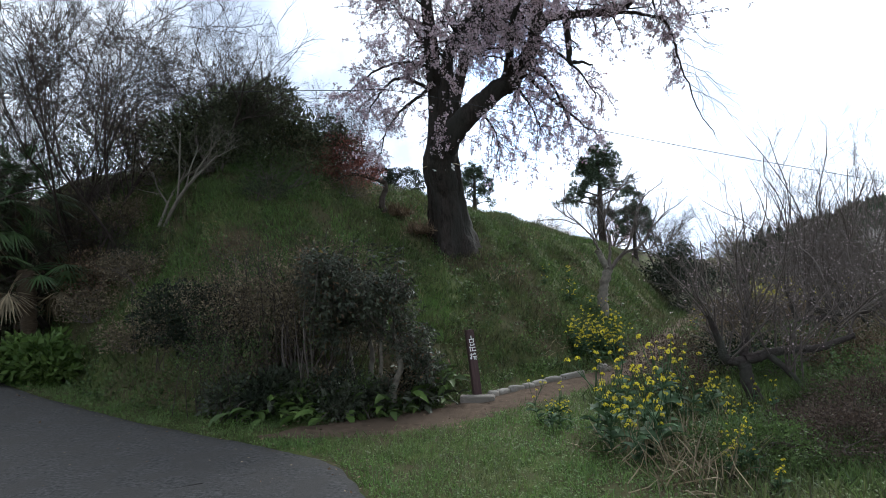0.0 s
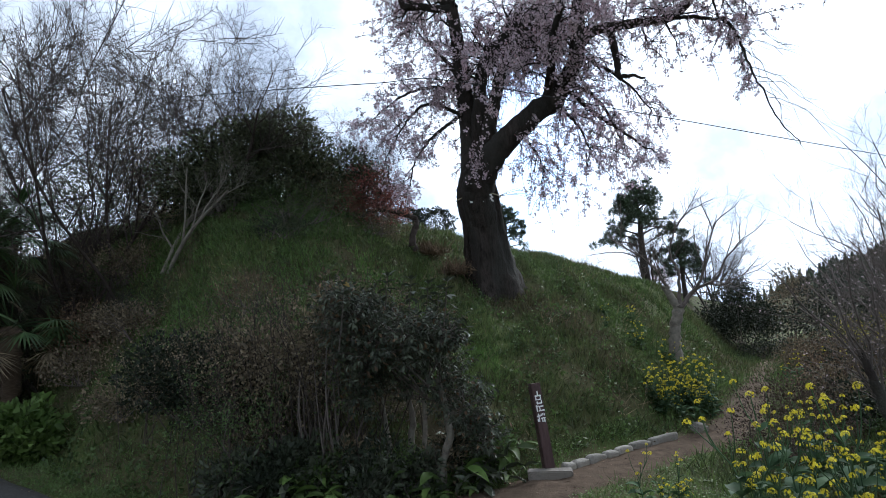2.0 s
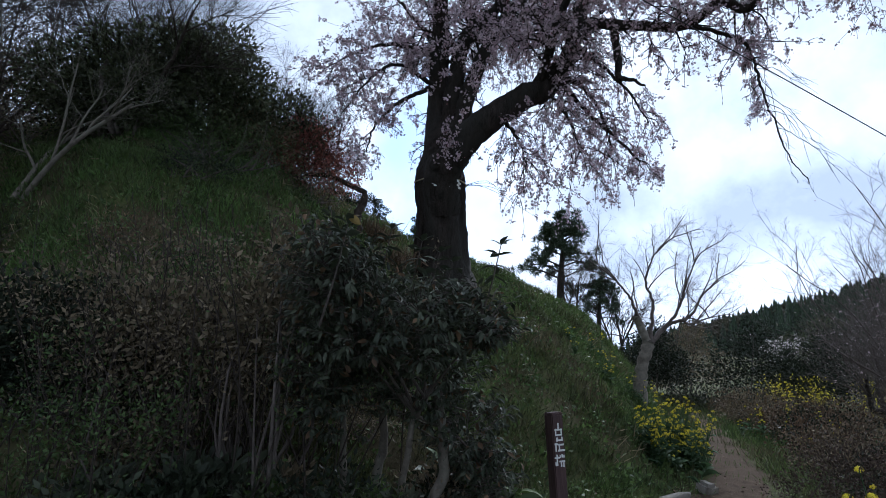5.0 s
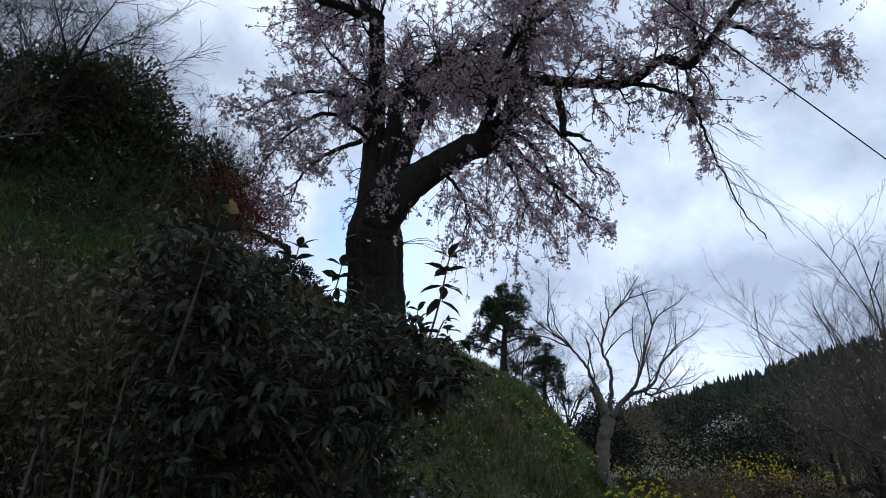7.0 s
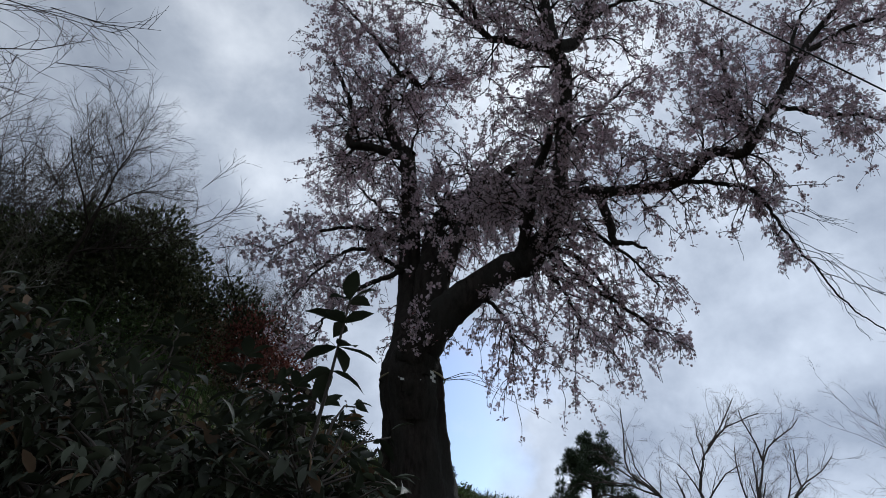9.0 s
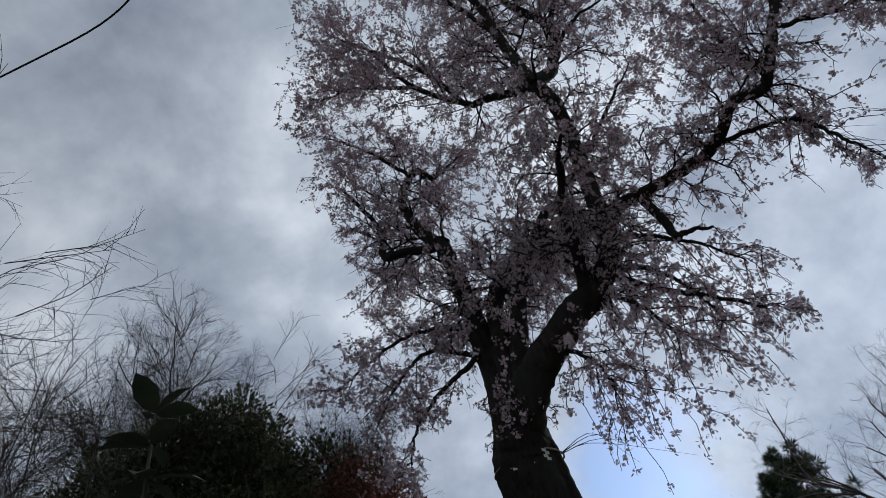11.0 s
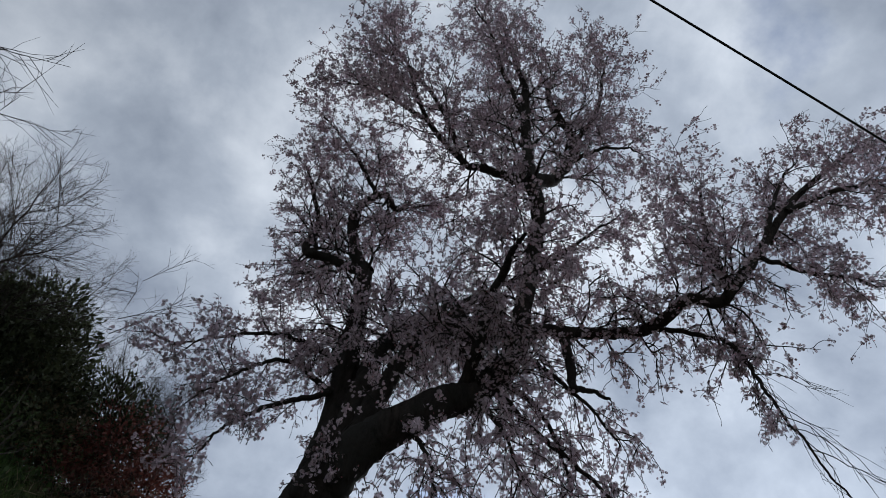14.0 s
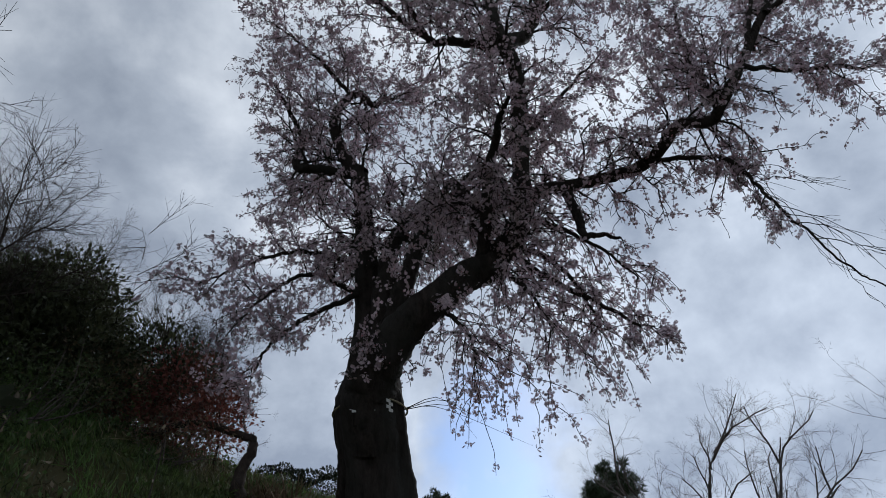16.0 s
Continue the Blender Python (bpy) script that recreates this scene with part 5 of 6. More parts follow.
# ---- rape flowers ----
def rape_plant(seed, tall):
    r = np.random.default_rng(seed)
    t = thing("rape_plant", (0, 0, -50), "yellow-flowered rape plant with grey-green leaves", "plant", "rape plants in flower")
    stems, petals_at, petals_way, leaf_at, leaf_way, leaf_len = Pile(), [], [], [], [], []
    heads = []
    main = spline([(0, 0, 0), (r.normal() * 0.04, r.normal() * 0.04, tall * 0.5), (r.normal() * 0.1, r.normal() * 0.1, tall)], 8)
    v, f = tube(main, np.linspace(0.011, 0.004, 8), 5)
    stems.add(v, f)
    heads.append((main[-1], 1.0))
    for k in range(5):
        i = r.integers(2, 6)
        az = r.random() * 6.28
        d = np.array([math.cos(az) * 0.45, math.sin(az) * 0.45, 1.0])
        ln = tall * r.uniform(0.25, 0.5)
        b = spline([main[i], main[i] + d * ln * 0.5 + [0, 0, -0.02], main[i] + d * [0.7, 0.7, 1.05] * ln], 6)
        v, f = tube(b, np.linspace(0.006, 0.003, 6), 4)
        stems.add(v, f)
        heads.append((b[-1], r.uniform(0.6, 1.0)))
    for k in range(11):
        u = r.uniform(0.03, 0.75)
        p = main[int(u * 7)]
        az = r.random() * 6.28
        leaf_at.append(p)
        leaf_way.append([math.cos(az), math.sin(az), 0.5])
        leaf_len.append((0.26 - 0.18 * u) * r.uniform(0.7, 1.3))
    stems.make("stem", "rape_leaf", t)
    v, f = scatter((LEAF_FINE[0] * [1.1, 1, 2], LEAF_FINE[1]), np.array(leaf_at), np.array(leaf_way), r.normal(size=11) * 0.3, np.array(leaf_len))
    mesh_object("foliage", v, [f], "rape_leaf", t)
    for p, s in heads:
        n = int(26 * s)
        d = r.normal(size=(n, 3))
        d /= np.linalg.norm(d, axis=1, keepdims=True)
        d[:, 2] = np.abs(d[:, 2]) * 0.9 - 0.25
        at = p + d * [0.036, 0.036, 0.045] * s
        v, f = scatter(FLOWER_FOUR, at, d, r.random(n) * 6, 0.021 * (0.8 + 0.4 * r.random(n)))
        mesh_object("flower_head", v, [f], "rape_flower", t)
    return t


def build_rape():
    r = np.random.default_rng(8)
    kinds = [rape_plant(200 + k, h) for k, h in enumerate((0.95, 0.8, 0.62, 0.5))]
    spots = []
    for k in range(15):
        spots.append((r.normal(2.2, 0.2), r.normal(6.4, 0.35), r.uniform(0.8, 1.15)))
    for k in range(10):
        spots.append((r.normal(3.15, 0.22), r.normal(7.4, 0.25), r.uniform(0.75, 1.0)))
    for k in range(9):
        spots.append((r.normal(3.5, 0.3), r.normal(6.75, 0.2), r.uniform(0.45, 0.6)))
    for k in range(6):
        spots.append((r.uniform(1.2, 1.8), r.normal(7.3, 0.2), r.uniform(0.4, 0.65)))
    for k in range(62):
        u = r.random()
        spots.append((2.7 + 1.0 * u + r.normal() * 0.16, 10.75 + 0.75 * u + r.normal() * 0.2, r.uniform(0.45, 0.85)))
    for k in range(10):
        spots.append((r.normal(3.15, 0.35), r.normal(12.9, 0.4), r.uniform(0.4, 0.6)))
    for k in range(7):
        spots.append((r.normal(2.75, 0.1), r.normal(4.95, 0.12), r.uniform(0.35, 0.5)))
    for k in range(14):
        spots.append((r.normal(6.6, 0.5), r.normal(12.2, 0.8), r.uniform(0.45, 0.75)))
    for n, (x, y, s) in enumerate(spots):
        m = pose(x, y, float(height(x, y)) - 0.02, r.normal() * 6, r.normal() * 6, r.random() * 360)
        src = kinds[n % 4]
        if n < 4:
            src.matrix_basis = m
            src.scale = (s, s, s)
        else:
            c = copy_thing(src, m)
            c.scale = (s, s, s)


build_rape()


# ---- plum trees, azaleas, trees along the path ----
def plum_tree(x, y, label, trunk, seed, shoots, tall, flowers):
    r = np.random.default_rng(seed)
    t = thing("plum_tree", spot(x, y, -0.05), label, "tree")
    lines = []
    for name, rows in trunk:
        n = 9 * len(rows)
        line = spline(rows, n)
        pts = line[:, :3] + np.cumsum(r.normal(size=(n, 3)), 0) * 0.004
        v, f = tube(pts, line[:, 3], 9, 0.25)
        mesh_object(name, v, [f], "plum_bark", t, True)
        if name != "trunk":
            lines.append(pts)
    out = []
    for k in range(shoots):
        line = lines[r.integers(len(lines))]
        p = line[r.integers(3, len(line))]
        out_way = np.array([p[0], p[1], 0]) * 0.35
        d = out_way + [r.normal() * 0.3, r.normal() * 0.3, 1.0]
        grow(p, d, tall * r.uniform(0.45, 1.0), 0.014, 0, [(8, 0.48, 0.17, 0.15, 46, 7, 0.1), (0, 0, 0.2, 0.2, 0, 4, 0)], r, out)
    flowers = int(flowers * 0.5)
    pile, tips = sprays(out, (0, 1), 3, tall * 0.13, r, 0.6)
    wood(out, (5, 3), pile=pile).make("twig_work", "twig", t)
    ends = np.concatenate([pts[1:] for level, pts, rad in out] + [tips + r.normal(size=tips.shape) * 0.08] * 2)
    pick = r.integers(0, len(ends), flowers)
    at = ends[pick] + r.normal(size=(flowers, 3)) * 0.015
    v, f = scatter(FLOWER, at, r.normal(size=(flowers, 3)), r.random(flowers) * 6, 0.019 * (0.7 + 0.6 * r.random(flowers)))
    mesh_object("blossom", v, [f], "plum_blossom", t, label="sparse pale pink buds and blossoms")


TRUNK_A = [("trunk", [(0, 0, 0, 0.1), (-0.06, 0.02, 0.3, 0.085), (-0.1, 0.03, 0.6, 0.08)]), ("limb", [(-0.1, 0.03, 0.58, 0.07), (-0.35, 0.05, 0.6, 0.055), (-0.45, 0, 0.85, 0.045), (-0.6, -0.1, 1.2, 0.03)]), ("limb", [(-0.1, 0.03, 0.58, 0.075), (0.3, 0, 0.68, 0.06), (0.8, -0.05, 0.7, 0.05), (1.3, -0.1, 0.85, 0.035)]), ("limb", [(0.2, 0, 0.66, 0.05), (0.35, -0.2, 0.45, 0.035), (0.5, -0.25, 0.2, 0.025)]), ("limb", [(-0.1, 0.03, 0.6, 0.06), (0.1, 0.3, 0.95, 0.045), (0.3, 0.5, 1.4, 0.03)])]
plum_tree(4.35, 7.75, "low gnarled plum tree with dense bare shoots and buds", TRUNK_A, 301, 40, 1.7, 2600)
plum_tree(7.3, 10.8, "plum tree with tall upright budding shoots", TRUNK_A, 302, 26, 3.5, 4200)
plum_tree(8.6, 12.2, "plum tree with tall upright budding shoots", TRUNK_A, 303, 26, 3.4, 3600)
plum_tree(7.2, 8.3, "low gnarled plum tree with dense bare shoots and buds", TRUNK_A, 304, 38, 1.8, 2600)
plum_tree(10.5, 14.5, "plum tree with tall upright budding shoots", TRUNK_A, 305, 34, 2.6, 2400)

for k, (x, y, rx, rz, mat) in enumerate(((3.45, 8.6, 0.62, 0.62, "azalea_leaf"), (2.95, 5.35, 0.55, 0.3, "weed"), (3.75, 5.4, 0.6, 0.34, "azalea_leaf"), (4.6, 6.1, 0.65, 0.4, "azalea_leaf"), (5.3, 6.6, 0.8, 0.55, "weed"), (6.1, 9.6, 0.8, 0.5, "weed"), (5.2, 8.9, 0.5, 0.3, "weed"))):
    lobed_bush("azalea", x, y, "low clipped azalea mound with small brown-green leaves", [(0, 0, rz * 0.55, rx, rx * 0.85, rz), (rx * 0.4, 0.1, rz * 0.45, rx * 0.7, rx * 0.7, rz * 0.8)], mat, 0.028, 9000, 320 + k, LEAF_SMALL, fill=0.35, stems=20)


def build_snag():
    r = np.random.default_rng(61)
    x, y = 3.98, 13.2
    t = thing("pollarded_tree", spot(x, y, -0.1), "pale pollarded bare tree leaning beside the path", "tree")
    limbs = []
    for name, rows in (("trunk", [(0, 0, -0.1, 0.17), (0.08, 0, 0.6, 0.14), (0.24, 0, 1.1, 0.13)]), ("cut_limb", [(0.22, 0, 1.05, 0.1), (0.1, 0.05, 1.35, 0.09), (0.05, 0.08, 1.5, 0.09)]), ("limb", [(0.24, 0, 1.05, 0.09), (0.05, 0.05, 1.55, 0.06), (-0.15, 0.1, 1.95, 0.04), (-0.7, 0.15, 2.45, 0.012)]), ("limb", [(0.25, 0, 1.1, 0.08), (0.32, 0, 1.7, 0.055), (0.26, 0.1, 2.2, 0.04), (0.5, 0, 2.8, 0.012)]), ("limb", [(0.26, 0, 1.05, 0.1), (0.6, 0, 1.38, 0.075), (1.0, -0.05, 1.55, 0.05), (1.35, 0, 2.0, 0.035), (1.75, 0, 2.3, 0.012)]), ("limb", [(0.5, 0, 1.3, 0.07), (0.72, -0.1, 1.6, 0.05), (0.85, -0.2, 2.1, 0.035), (1.15, -0.2, 2.75, 0.012)]), ("limb", [(0.9, 0, 1.5, 0.05), (1.2, 0.25, 1.45, 0.035), (1.7, 0.35, 1.6, 0.012)])):
        line = spline(rows, 24)
        v, f = tube(line[:, :3] + r.normal(size=(24, 3)) * 0.008, line[:, 3] * (0.48 if name == "limb" else 0.75), 10, 0.25)
        mesh_object(name, v, [f], "twig" if name == "limb" else "pale_twig", t, True)
        if name == "limb":
            limbs.append(line[:, :3])
    out = []
    for line in limbs:
        for k in range(7):
            i = r.integers(8, 23)
            p = line[i]
            grow(p, unit(line[i + 1] - line[i]) + r.normal(size=3) * 0.5 + [0, 0, 0.25], r.uniform(0.5, 1.0), 0.013, 0, [(4, 0.55, 0.16, 0.2, 38, 6, 0.2), (0, 0, 0.2, 0.15, 0, 4, 0)], r, out)
    pile, tips = sprays(out, (0, 1), 3, 0.3, r, 0.2)
    wood(out, (5, 3), pile=pile).make("twig_work", "twig", t)


build_snag()


def pine_tree(x, y, tall, label, seed, lean=0.0):
    """A pine with a bent trunk and tufted clumps of needles."""
    r = np.random.default_rng(seed)
    t = thing("pine_tree", spot(x, y, -0.1), label, "tree")
    line = spline([(0, 0, 0, tall * 0.045), (0.05 * tall * lean, 0, tall * 0.4, tall * 0.033), (0.02 * tall, 0, tall * 0.75, tall * 0.02), (0, 0, tall, tall * 0.01)], 20)
    v, f = tube(line[:, :3], line[:, 3], 8, 0.2)
    mesh_object("trunk", v, [f], "plum_bark", t, True)
    boughs, at, way = Pile(), [], []
    n = 26
    for k in range(n):
        u = 0.35 + 0.65 * k / (n - 1)
        p = line[min(int(u * 19), 19), :3]
        az = k * 2.4 + r.random()
        ln = tall * 0.33 * (1.15 - u) + 0.15 * tall * r.random() * (1.1 - u) + 0.06 * tall
        q = p + [math.cos(az) * ln, math.sin(az) * ln, r.uniform(-0.05, 0.25) * ln]
        b = spline([p, (p + q) / 2 + [0, 0, 0.1 * ln], q], 6)
        v, f = tube(b, np.linspace(tall * 0.01, tall * 0.004, 6), 4)
        boughs.add(v, f)
        for j in range(5):
            c = b[r.integers(3, 6)] + r.normal(size=3) * tall * 0.035
            m = 130
            d = r.normal(size=(m, 3))
            d /= np.linalg.norm(d, axis=1, keepdims=True)
            at.append(c + d * tall * 0.012)
            way.append(d + [0, 0, 0.35])
    boughs.make("bough_work", "plum_bark", t)
    at, way = np.concatenate(at), np.concatenate(way)
    v, f = scatter((LEAF_THIN[0] * [0.55, 1, 1], LEAF_THIN[1]), at, way, r.random(len(at)) * 6, tall * 0.048 * (0.7 + 0.6 * r.random(len(at))))
    mesh_object("foliage", v, [f], "pine_needle", t)


pine_tree(8.0, 26.0, 4.3, "dark pine tree with tufted crown behind hill", 401)
pine_tree(2.4, 26.0, 2.6, "small cloud-pruned pine on hilltop", 402)
pine_tree(8.9, 24.5, 2.4, "low dark pine beside hill path", 403)


def blossom_tree(x, y, tall, label, seed, mat="white_blossom", count=5000, size=0.09, z=None):
    r = np.random.default_rng(seed)
    t = thing("blossom_tree", spot(x, y, -0.1) if z is None else (x, y, z), label, "tree")
    out = []
    for k in range(3):
        grow((0, 0, 0), (r.normal() * 0.45, r.normal() * 0.45, 1), tall * 0.5, tall * 0.025, 0, [(6, 0.65, 0.1, 0.1, 48, 5, 0.3), (6, 0.6, 0.14, 0.1, 42, 4, 0.2), (0, 0, 0.2, 0, 0, 3, 0)], r, out)
    wood(out, keep=(0,)).make("trunk", "twig", t, True)
    pile, tips = sprays(out, (1, 2), 3, tall * 0.12, r)
    wood(out, keep=(1, 2), pile=pile).make("crown", "twig", t)
    ends = np.concatenate([p[1:] for level, p, rad in out if level >= 2] + [tips + r.normal(size=tips.shape) * tall * 0.04] * 3)
    pick = r.integers(0, len(ends), count)
    v, f = scatter(FLOWER, ends[pick] + r.normal(size=(count, 3)) * tall * 0.018, r.normal(size=(count, 3)), r.random(count) * 6, size * (0.6 + 0.8 * r.random(count)))
    mesh_object("blossom", v, [f], mat, t)


blossom_tree(7.3, 38.0, 5.5, "distant white cherry in full bloom", 411, z=2.6)
blossom_tree(9.8, 42.0, 5.0, "distant white cherry in full bloom", 412, z=2.2)
blossom_tree(12.5, 40.0, 4.6, "distant pale cherry beyond pine", 413, "plum_blossom", 2600)
bare_tree("bare_tree", 10.2, 25.5, 4.6, "bare spreading tree with fine twigs beside pine", 414, stems=3, radius=0.05, kids=(6, 6), each=5)
bare_tree("bare_tree", 6.6, 22.0, 2.6, "small bare twiggy tree on hill slope", 415, stems=3, radius=0.035, kids=(6, 5), each=5)
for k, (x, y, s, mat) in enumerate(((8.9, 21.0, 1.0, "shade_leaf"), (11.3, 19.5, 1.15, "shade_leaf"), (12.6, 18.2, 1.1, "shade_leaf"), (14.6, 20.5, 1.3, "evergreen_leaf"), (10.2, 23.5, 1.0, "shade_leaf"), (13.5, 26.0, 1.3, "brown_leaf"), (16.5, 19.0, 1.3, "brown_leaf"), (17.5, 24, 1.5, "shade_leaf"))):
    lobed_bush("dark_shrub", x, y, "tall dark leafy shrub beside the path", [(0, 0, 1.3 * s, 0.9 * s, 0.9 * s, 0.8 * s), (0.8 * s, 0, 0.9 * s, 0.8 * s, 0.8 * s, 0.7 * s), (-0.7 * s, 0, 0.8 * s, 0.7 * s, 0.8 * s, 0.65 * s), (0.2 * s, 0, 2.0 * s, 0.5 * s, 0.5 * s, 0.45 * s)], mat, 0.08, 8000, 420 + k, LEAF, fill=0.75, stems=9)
for k, (x, y) in enumerate(((9.6, 16.6), (10.4, 16.3), (11.6, 16.0))):
    lobed_bush("yellow_shrub", x, y, "shrub with sparse yellow flowers", [(0, 0, 0.75, 0.4, 0.4, 0.45), (0.35, 0.1, 0.5, 0.3, 0.3, 0.35)], "rape_flower", 0.045, 420, 440 + k, LEAF_SMALL, fill=0.8, stems=26)
for k, (x, y) in enumerate(((7.6, 14.9), (8.6, 15.6), (7.0, 13.2), (9.6, 14.6), (12.0, 15.2), (6.2, 11.6), (5.6, 10.6), (6.8, 12.3), (8.2, 13.6), (9.2, 12.4), (5.0, 9.4), (6.4, 9.2), (7.4, 9.6), (10.6, 13.4), (9.0, 17.0), (10.4, 17.6), (8.4, 18.2))):
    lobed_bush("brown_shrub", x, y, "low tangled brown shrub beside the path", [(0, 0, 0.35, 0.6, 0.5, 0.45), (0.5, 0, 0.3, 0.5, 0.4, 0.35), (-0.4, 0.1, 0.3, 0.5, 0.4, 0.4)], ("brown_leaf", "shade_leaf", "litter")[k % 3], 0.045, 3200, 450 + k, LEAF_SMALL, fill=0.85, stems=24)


# ---- wooded mountain far off ----
def mountain_height(x, y):
    ridge = np.interp(x, (100, 130, 165, 195, 223, 248, 278, 331, 387, 430, 500), (0, 3, 13, 23, 30, 38, 47, 62, 79, 94, 100))
    d = np.interp(y, (90, 150, 240, 330, 480), (0.0, 0.45, 1.0, 0.7, 0.0))
    return ridge * d + 2.5 * waves(x, y, 51, 60) * d


def build_mountain():
    xs, ys = np.linspace(80, 480, 60), np.linspace(85, 480, 60)
    gx, gy = np.meshgrid(xs, ys)
    v = np.stack([gx, gy, mountain_height(gx, gy) - 1.0], -1).reshape(-1, 3)
    a = (np.arange(59)[:, None] * 60 + np.arange(59)).ravel()
    hill = tagged(mesh_object("mountain", v, [np.stack([a, a + 1, a + 61, a + 60], -1)], "forest_floor", smooth=True), "dark wooded mountainside", "mountain", kind="structure")
    r = np.random.default_rng(91)
    n = 2600
    x, y = r.uniform(95, 420, n), r.uniform(110, 300, n)
    z = mountain_height(x, y) - 1.5
    keep = z > 6
    x, y, z = x[keep], y[keep], z[keep]
    soft = (waves(x, y, 77, 90) > 0.25) & (z < 45)
    pile = Pile()
    # conifers: tiers of drooping fronds round a spire
    tv, tf = [], []
    for tier in range(7):
        u = tier / 7
        for k in range(7):
            ang = k * 2 * math.pi / 7 + tier * 0.5
            w = 0.24 * (1 - u) + 0.03
            b = len(tv)
            tv += [[0, u + 0.24, 0], [w * math.cos(ang - 0.45), u + 0.02, w * math.sin(ang - 0.45)], [1.15 * w * math.cos(ang), u - 0.03, 1.15 * w * math.sin(ang)], [w * math.cos(ang + 0.45), u + 0.02, w * math.sin(ang + 0.45)]]
            tf += [[b, b + 1, b + 2], [b, b + 2, b + 3]]
    con = ~soft
    m = con.sum()
    v, f = scatter((np.array(tv, float), np.array(tf)), np.stack([x, y, z], -1)[con], np.tile([0, 0, 1.0], (m, 1)) + r.normal(size=(m, 3)) * 0.02, r.random(m) * 6, r.uniform(7, 12, m))
    tagged(mesh_object("conifer_wood", v, [f], "conifer"), "dense dark conifer wood on mountainside", "wood", kind="stuff")
    m = soft.sum()
    at = np.repeat(np.stack([x, y, z + 4], -1)[soft], 60, axis=0)
    d = r.normal(size=(len(at), 3))
    d /= np.linalg.norm(d, axis=1, keepdims=True)
    v, f = scatter((LEAF[0] * [2, 1, 1], LEAF[1]), at + d * [3.6, 3.6, 3.8], d, r.random(len(at)) * 6, r.uniform(1.2, 2.4, len(at)))
    tagged(mesh_object("broadleaf_wood", v, [f], "far_wood"), "bare brownish broadleaf wood on mountainside", "wood", kind="stuff")


build_mountain()
blossom_tree(42, 52, 5.5, "white cherry blooming at the foot of mountain", 416, count=3000, size=0.2)


def build_cable():
    t = thing("overhead_cable", (0, 7.28, 4.25), "thin black overhead cable slung across the path", "cable")
    way = spline([(-30, 11.0, 6.6), (-20, 9.7, 5.7), (-10, 8.5, 4.98), (-3, 7.68, 4.52), (-0.8, 7.4, 4.34), (0, 7.24, 4.22), (2, 7.6, 3.83), (6, 8.49, 3.14), (12, 9.84, 2.29), (20, 11.6, 1.5), (27, 13.2, 1.05), (40, 16.1, 1.0)], 160)
    v, f = tube(way - [0, 7.28, 4.25], np.full(160, 0.0045), 6)
    mesh_object("wire", v, [f], "cable_black", t, True)


build_cable()


# ---- grass, weeds, litter ----
def lay(n, box, seed, want):
    """Random places on the ground in a box that want() keeps."""
    r = np.random.default_rng(seed)
    x, y = r.uniform(box[0], box[1], n), r.uniform(box[2], box[3], n)
    keep = want(x, y, r)
    x, y = x[keep], y[keep]
    return np.stack([x, y, height(x, y) - 0.005], -1), r


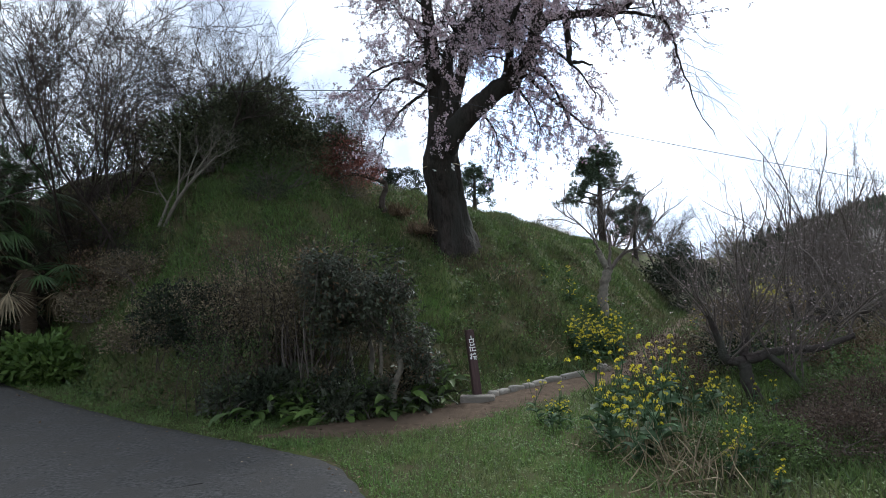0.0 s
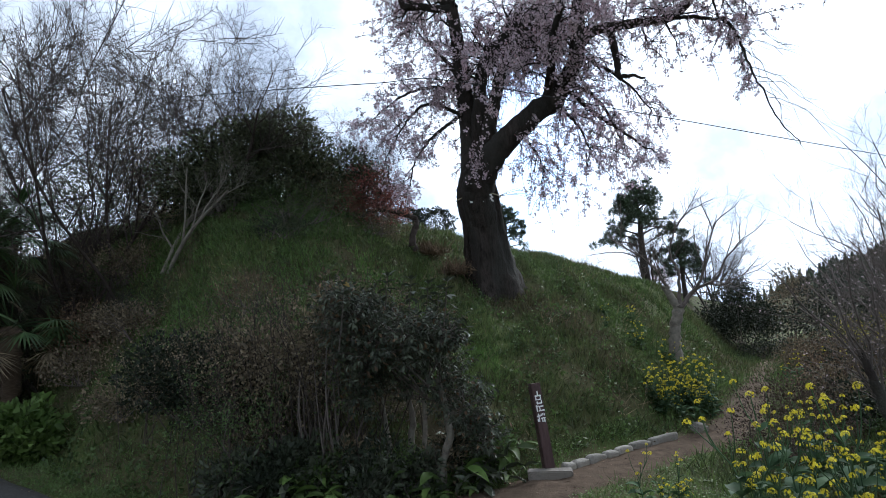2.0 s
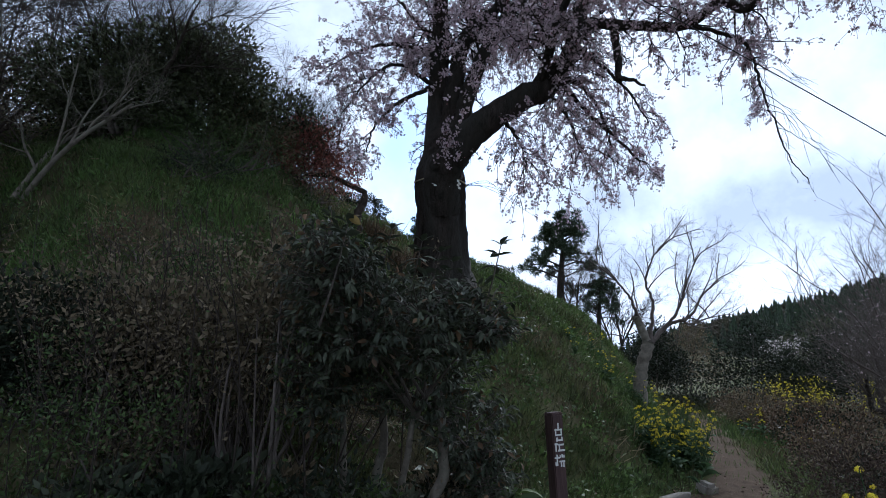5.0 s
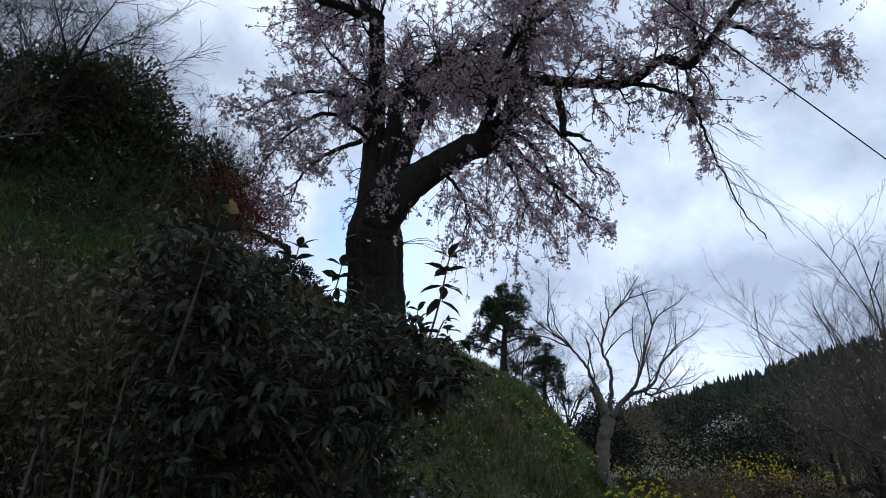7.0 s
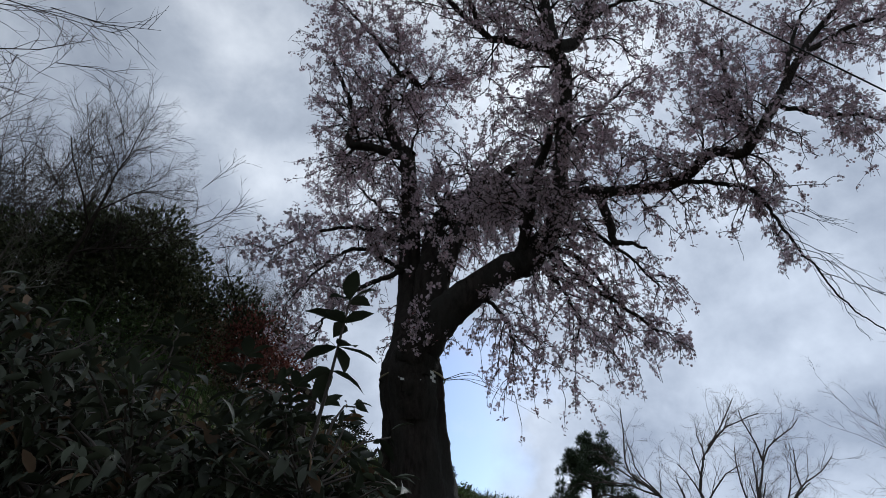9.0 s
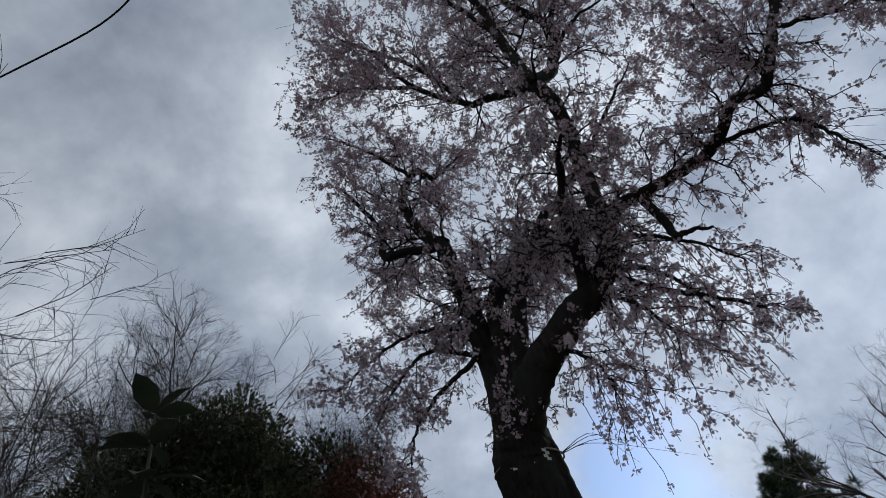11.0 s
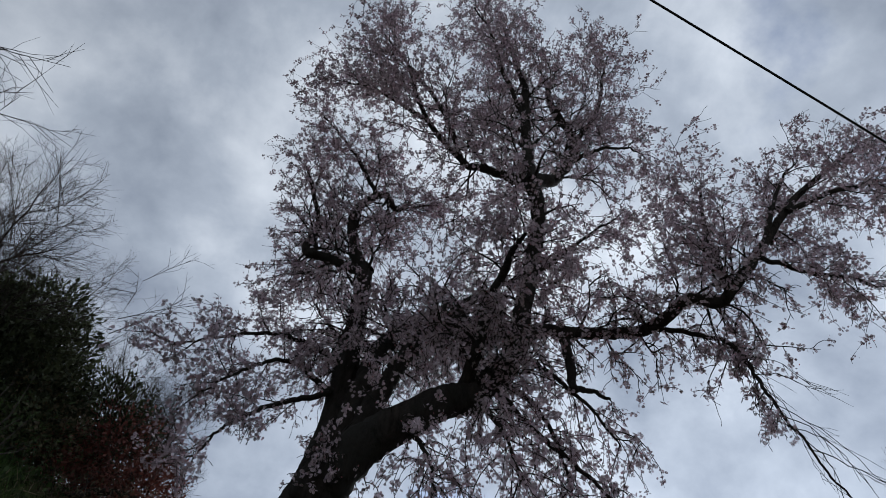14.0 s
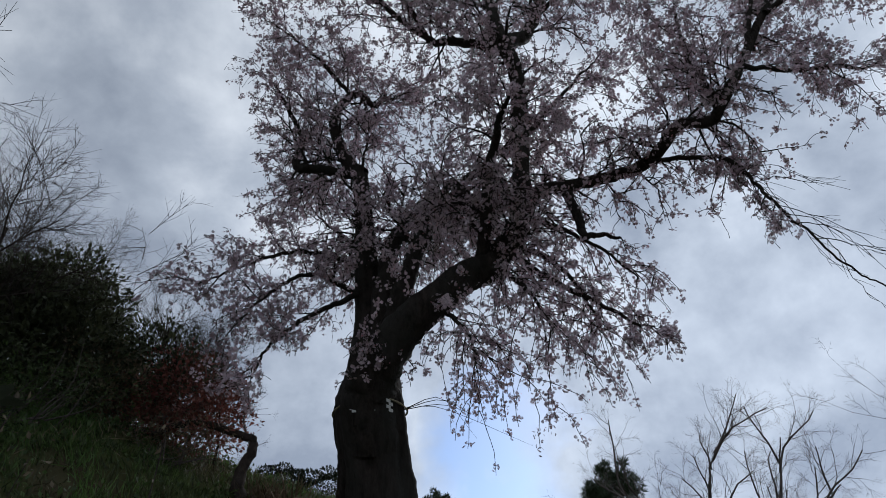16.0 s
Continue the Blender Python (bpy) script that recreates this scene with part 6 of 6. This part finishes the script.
def build_grass():
    def verge(x, y, r):
        return (on_road(x, y) > 0.02) & (on_trail(x, y) > -0.3 + 0.45 * r.random(len(x)) ** 0.5 + 0.12 * waves(x, y, 66, 0.7)) & (inland(x, y) < 0.4) & (waves(x, y, 61, 1.1) + 1.4 * r.random(len(x)) > 0.25)

    at, r = lay(120000, (-9, 6, 3.5, 13.5), 501, verge)
    n = len(at)
    near = np.clip(1.4 - 0.05 * at[:, 1], 0.7, 1.2)
    v, f = scatter(BLADE, at, r.normal(size=(n, 3)) * 0.4 + [0, 0, 1], r.random(n) * 6, np.stack([np.full(n, 0.13), 0.085 * r.uniform(0.4, 1.4, n) * near, np.full(n, 0.1)], -1))
    tagged(mesh_object("verge_grass", v, [f], "clover"), "short bright green grass on the verge", "grass", kind="stuff")

    at, r = lay(150000, (-7, 4.5, 3.5, 10.5), 507, verge)
    n = len(at)
    v, f = scatter(LEAF_SMALL, at + np.abs(r.normal(size=(n, 3))) * [0, 0, 0.03], r.normal(size=(n, 3)) * [1, 1, 0.35], r.normal(size=n) * 0.5, 0.026 * r.uniform(0.5, 1.5, n))
    tagged(mesh_object("verge_clover", v, [f], "clover"), "low bright clover and weeds on the verge", "weeds", kind="stuff")

    def slope(x, y, r):
        return (inland(x, y) > 0.15) & (inland(x, y) < 9) & ((x > -2.4) | (r.random(len(x)) < 0.45)) & (waves(x, y, 62, 1.7) + 1.8 * r.random(len(x)) > 0.5)

    at, r = lay(230000, (-9, 8.5, 8, 21), 502, slope)
    n = len(at)
    patch = np.clip(0.9 + 0.7 * waves(at[:, 0], at[:, 1], 63, 2.3), 0.35, 1.8)
    v, f = scatter(BLADE, at, r.normal(size=(n, 3)) * 0.5 + [0, -0.35, 1], r.random(n) * 6, np.stack([np.full(n, 0.2), 0.15 * r.uniform(0.4, 1.4, n) * patch, np.full(n, 0.14)], -1))
    tagged(mesh_object("slope_grass", v, [f], "blade"), "rough uneven grass on hillside", "grass", kind="stuff")

    at, r = lay(90000, (-8, 6.5, 7.6, 17), 503, lambda x, y, r: (inland(x, y) > -0.3) & (on_trail(x, y) > 0.05) & (waves(x, y, 64, 1.3) + r.random(len(x)) > 0.55))
    n = len(at)
    v, f = scatter(LEAF_SMALL, at + [0, 0, 0.03] + np.abs(r.normal(size=(n, 3))) * [0, 0, 0.06], r.normal(size=(n, 3)) + [0, -0.3, 0.4], r.random(n) * 6, 0.055 * r.uniform(0.5, 1.5, n))
    tagged(mesh_object("weed_cover", v, [f], "weed"), "leafy green weeds covering hillside", "weeds", kind="stuff")

    at, r = lay(26000, (-8, 6, 8, 17), 504, lambda x, y, r: (inland(x, y) > 0.2) & (waves(x, y, 65, 2.0) + 0.7 * r.random(len(x)) > 0.75))
    n = len(at)
    v, f = scatter(BLADE, at, r.normal(size=(n, 3)) * 0.9 + [0, -0.3, 0.7], r.random(n) * 6, np.stack([np.full(n, 0.14), 0.2 * r.uniform(0.4, 1.3, n), np.full(n, 0.2)], -1))
    tagged(mesh_object("dry_grass", v, [f], "straw"), "withered straw-coloured grass on hillside", "grass", kind="stuff")

    at, r = lay(60000, (-6.5, 0.5, 10.0, 13.6), 512, lambda x, y, r: (inland(x, y) > 1.2) & (waves(x, y, 68, 1.6) + 0.8 * r.random(len(x)) > 0.35))
    n = len(at)
    v, f = scatter(BLADE, at, r.normal(size=(n, 3)) * 0.5 + [0, -0.35, 1], r.random(n) * 6, np.stack([np.full(n, 0.16), 0.13 * r.uniform(0.4, 1.4, n), np.full(n, 0.12)], -1))
    tagged(mesh_object("bank_grass", v, [f], "clover"), "patches of fresh green grass on the bank", "grass", kind="stuff")

    at, r = lay(90000, (2.2, 14, 3.5, 24), 505, lambda x, y, r: (inland(x, y) < 0.2) & (on_trail(x, y) > 0.05))
    n = len(at)
    v, f = scatter(BLADE, at, r.normal(size=(n, 3)) * 0.5 + [0, 0, 1], r.random(n) * 6, np.stack([np.full(n, 0.2), 0.17 * r.uniform(0.3, 1.4, n), np.full(n, 0.13)], -1))
    tagged(mesh_object("field_grass", v, [f], "blade"), "long grass under plum trees", "grass", kind="stuff")

    at, r = lay(14000, (-9, 12, 3, 20), 506, lambda x, y, r: ((on_trail(x, y) < 0.25) & (r.random(len(x)) < 0.9)) | ((np.abs(on_road(x, y)) < 0.35) & (r.random(len(x)) < 0.5)) | ((on_road(x, y) < 0) & (r.random(len(x)) < 0.06)))
    n = len(at)
    v, f = scatter(LEAF_SMALL, at + [0, 0, 0.055], r.normal(size=(n, 3)) * [1, 1, 0.15], r.normal(size=n) * 0.5, 0.04 * r.uniform(0.4, 1.4, n))
    tagged(mesh_object("leaf_litter", v, [f], "litter"), "dead brown leaves strewn on path and road edge", "leaves", kind="stuff")


    at, r = lay(9000, (-9, 1.2, 1.5, 14), 508, lambda x, y, r: (on_road(x, y) < 0.05) & (r.random(len(x)) < 0.04 + 0.5 * np.exp(on_road(x, y) / 0.22)))
    n = len(at)
    at[:, 2] = base_height(at[:, 0], at[:, 1]) + 0.055
    v, f = scatter((LEAF_SMALL[0] * [1, 1, 3], LEAF_SMALL[1]), at, r.normal(size=(n, 3)) * [1, 1, 0.1], r.normal(size=n) * 0.3, 0.028 * r.uniform(0.3, 1.5, n))
    tagged(mesh_object("road_litter", v, [f], "straw"), "pale dry leaves and grit along the asphalt edge", "leaves", kind="stuff")


build_grass()


def tussock(x, y, label, seed, mat="straw", n=500, size=0.4):
    r = np.random.default_rng(seed)
    t = thing("grass_tussock", spot(x, y), label, "grass")
    at = r.normal(size=(n, 3)) * [0.22, 0.16, 0]
    v, f = scatter(BLADE, at, r.normal(size=(n, 3)) * 0.7 + [0, -0.3, 0.8], r.random(n) * 6, np.stack([np.full(n, 0.2), size * r.uniform(0.5, 1.2, n), np.full(n, size)], -1))
    tagged(mesh_object("blade_work", v, [f], mat, t), kind="stuff")


tussock(-0.6, 14.2, "dry brown grass tussock on hillside", 601, "litter")
tussock(-0.1, 14.1, "dry brown grass tussock on hillside", 602, "litter")
tussock(4.9, 7.3, "clump of long green grass under plum tree", 603, "blade", 700, 0.45)
tussock(5.3, 7.7, "clump of long green grass under plum tree", 604, "blade", 700, 0.45)
for k, (x, y) in enumerate(((2.5, 5.5), (2.1, 5.9), (2.9, 6.1), (2.3, 5.0))):
    tussock(x, y, "tangle of pale dry stalks beside rape plants", 610 + k, "straw", 90, 0.45)


def build_stray_leaf():
    """A big faded leaf caught on a camellia shoot."""
    p = np.array([-1.2, 7.36, 2.3])
    t = thing("fallen_leaf", tuple(p), "large yellowed leaf caught on camellia shoot", "leaf")
    v, f = scatter((LEAF_FINE[0] * [1.7, 1, 2], LEAF_FINE[1]), np.zeros((1, 3)), np.array([[0.8, -0.2, -0.2]]), np.array([0.7]), np.array([0.08]))
    mesh_object("blade", v, [f], "yellow_leaf", t)


build_stray_leaf()
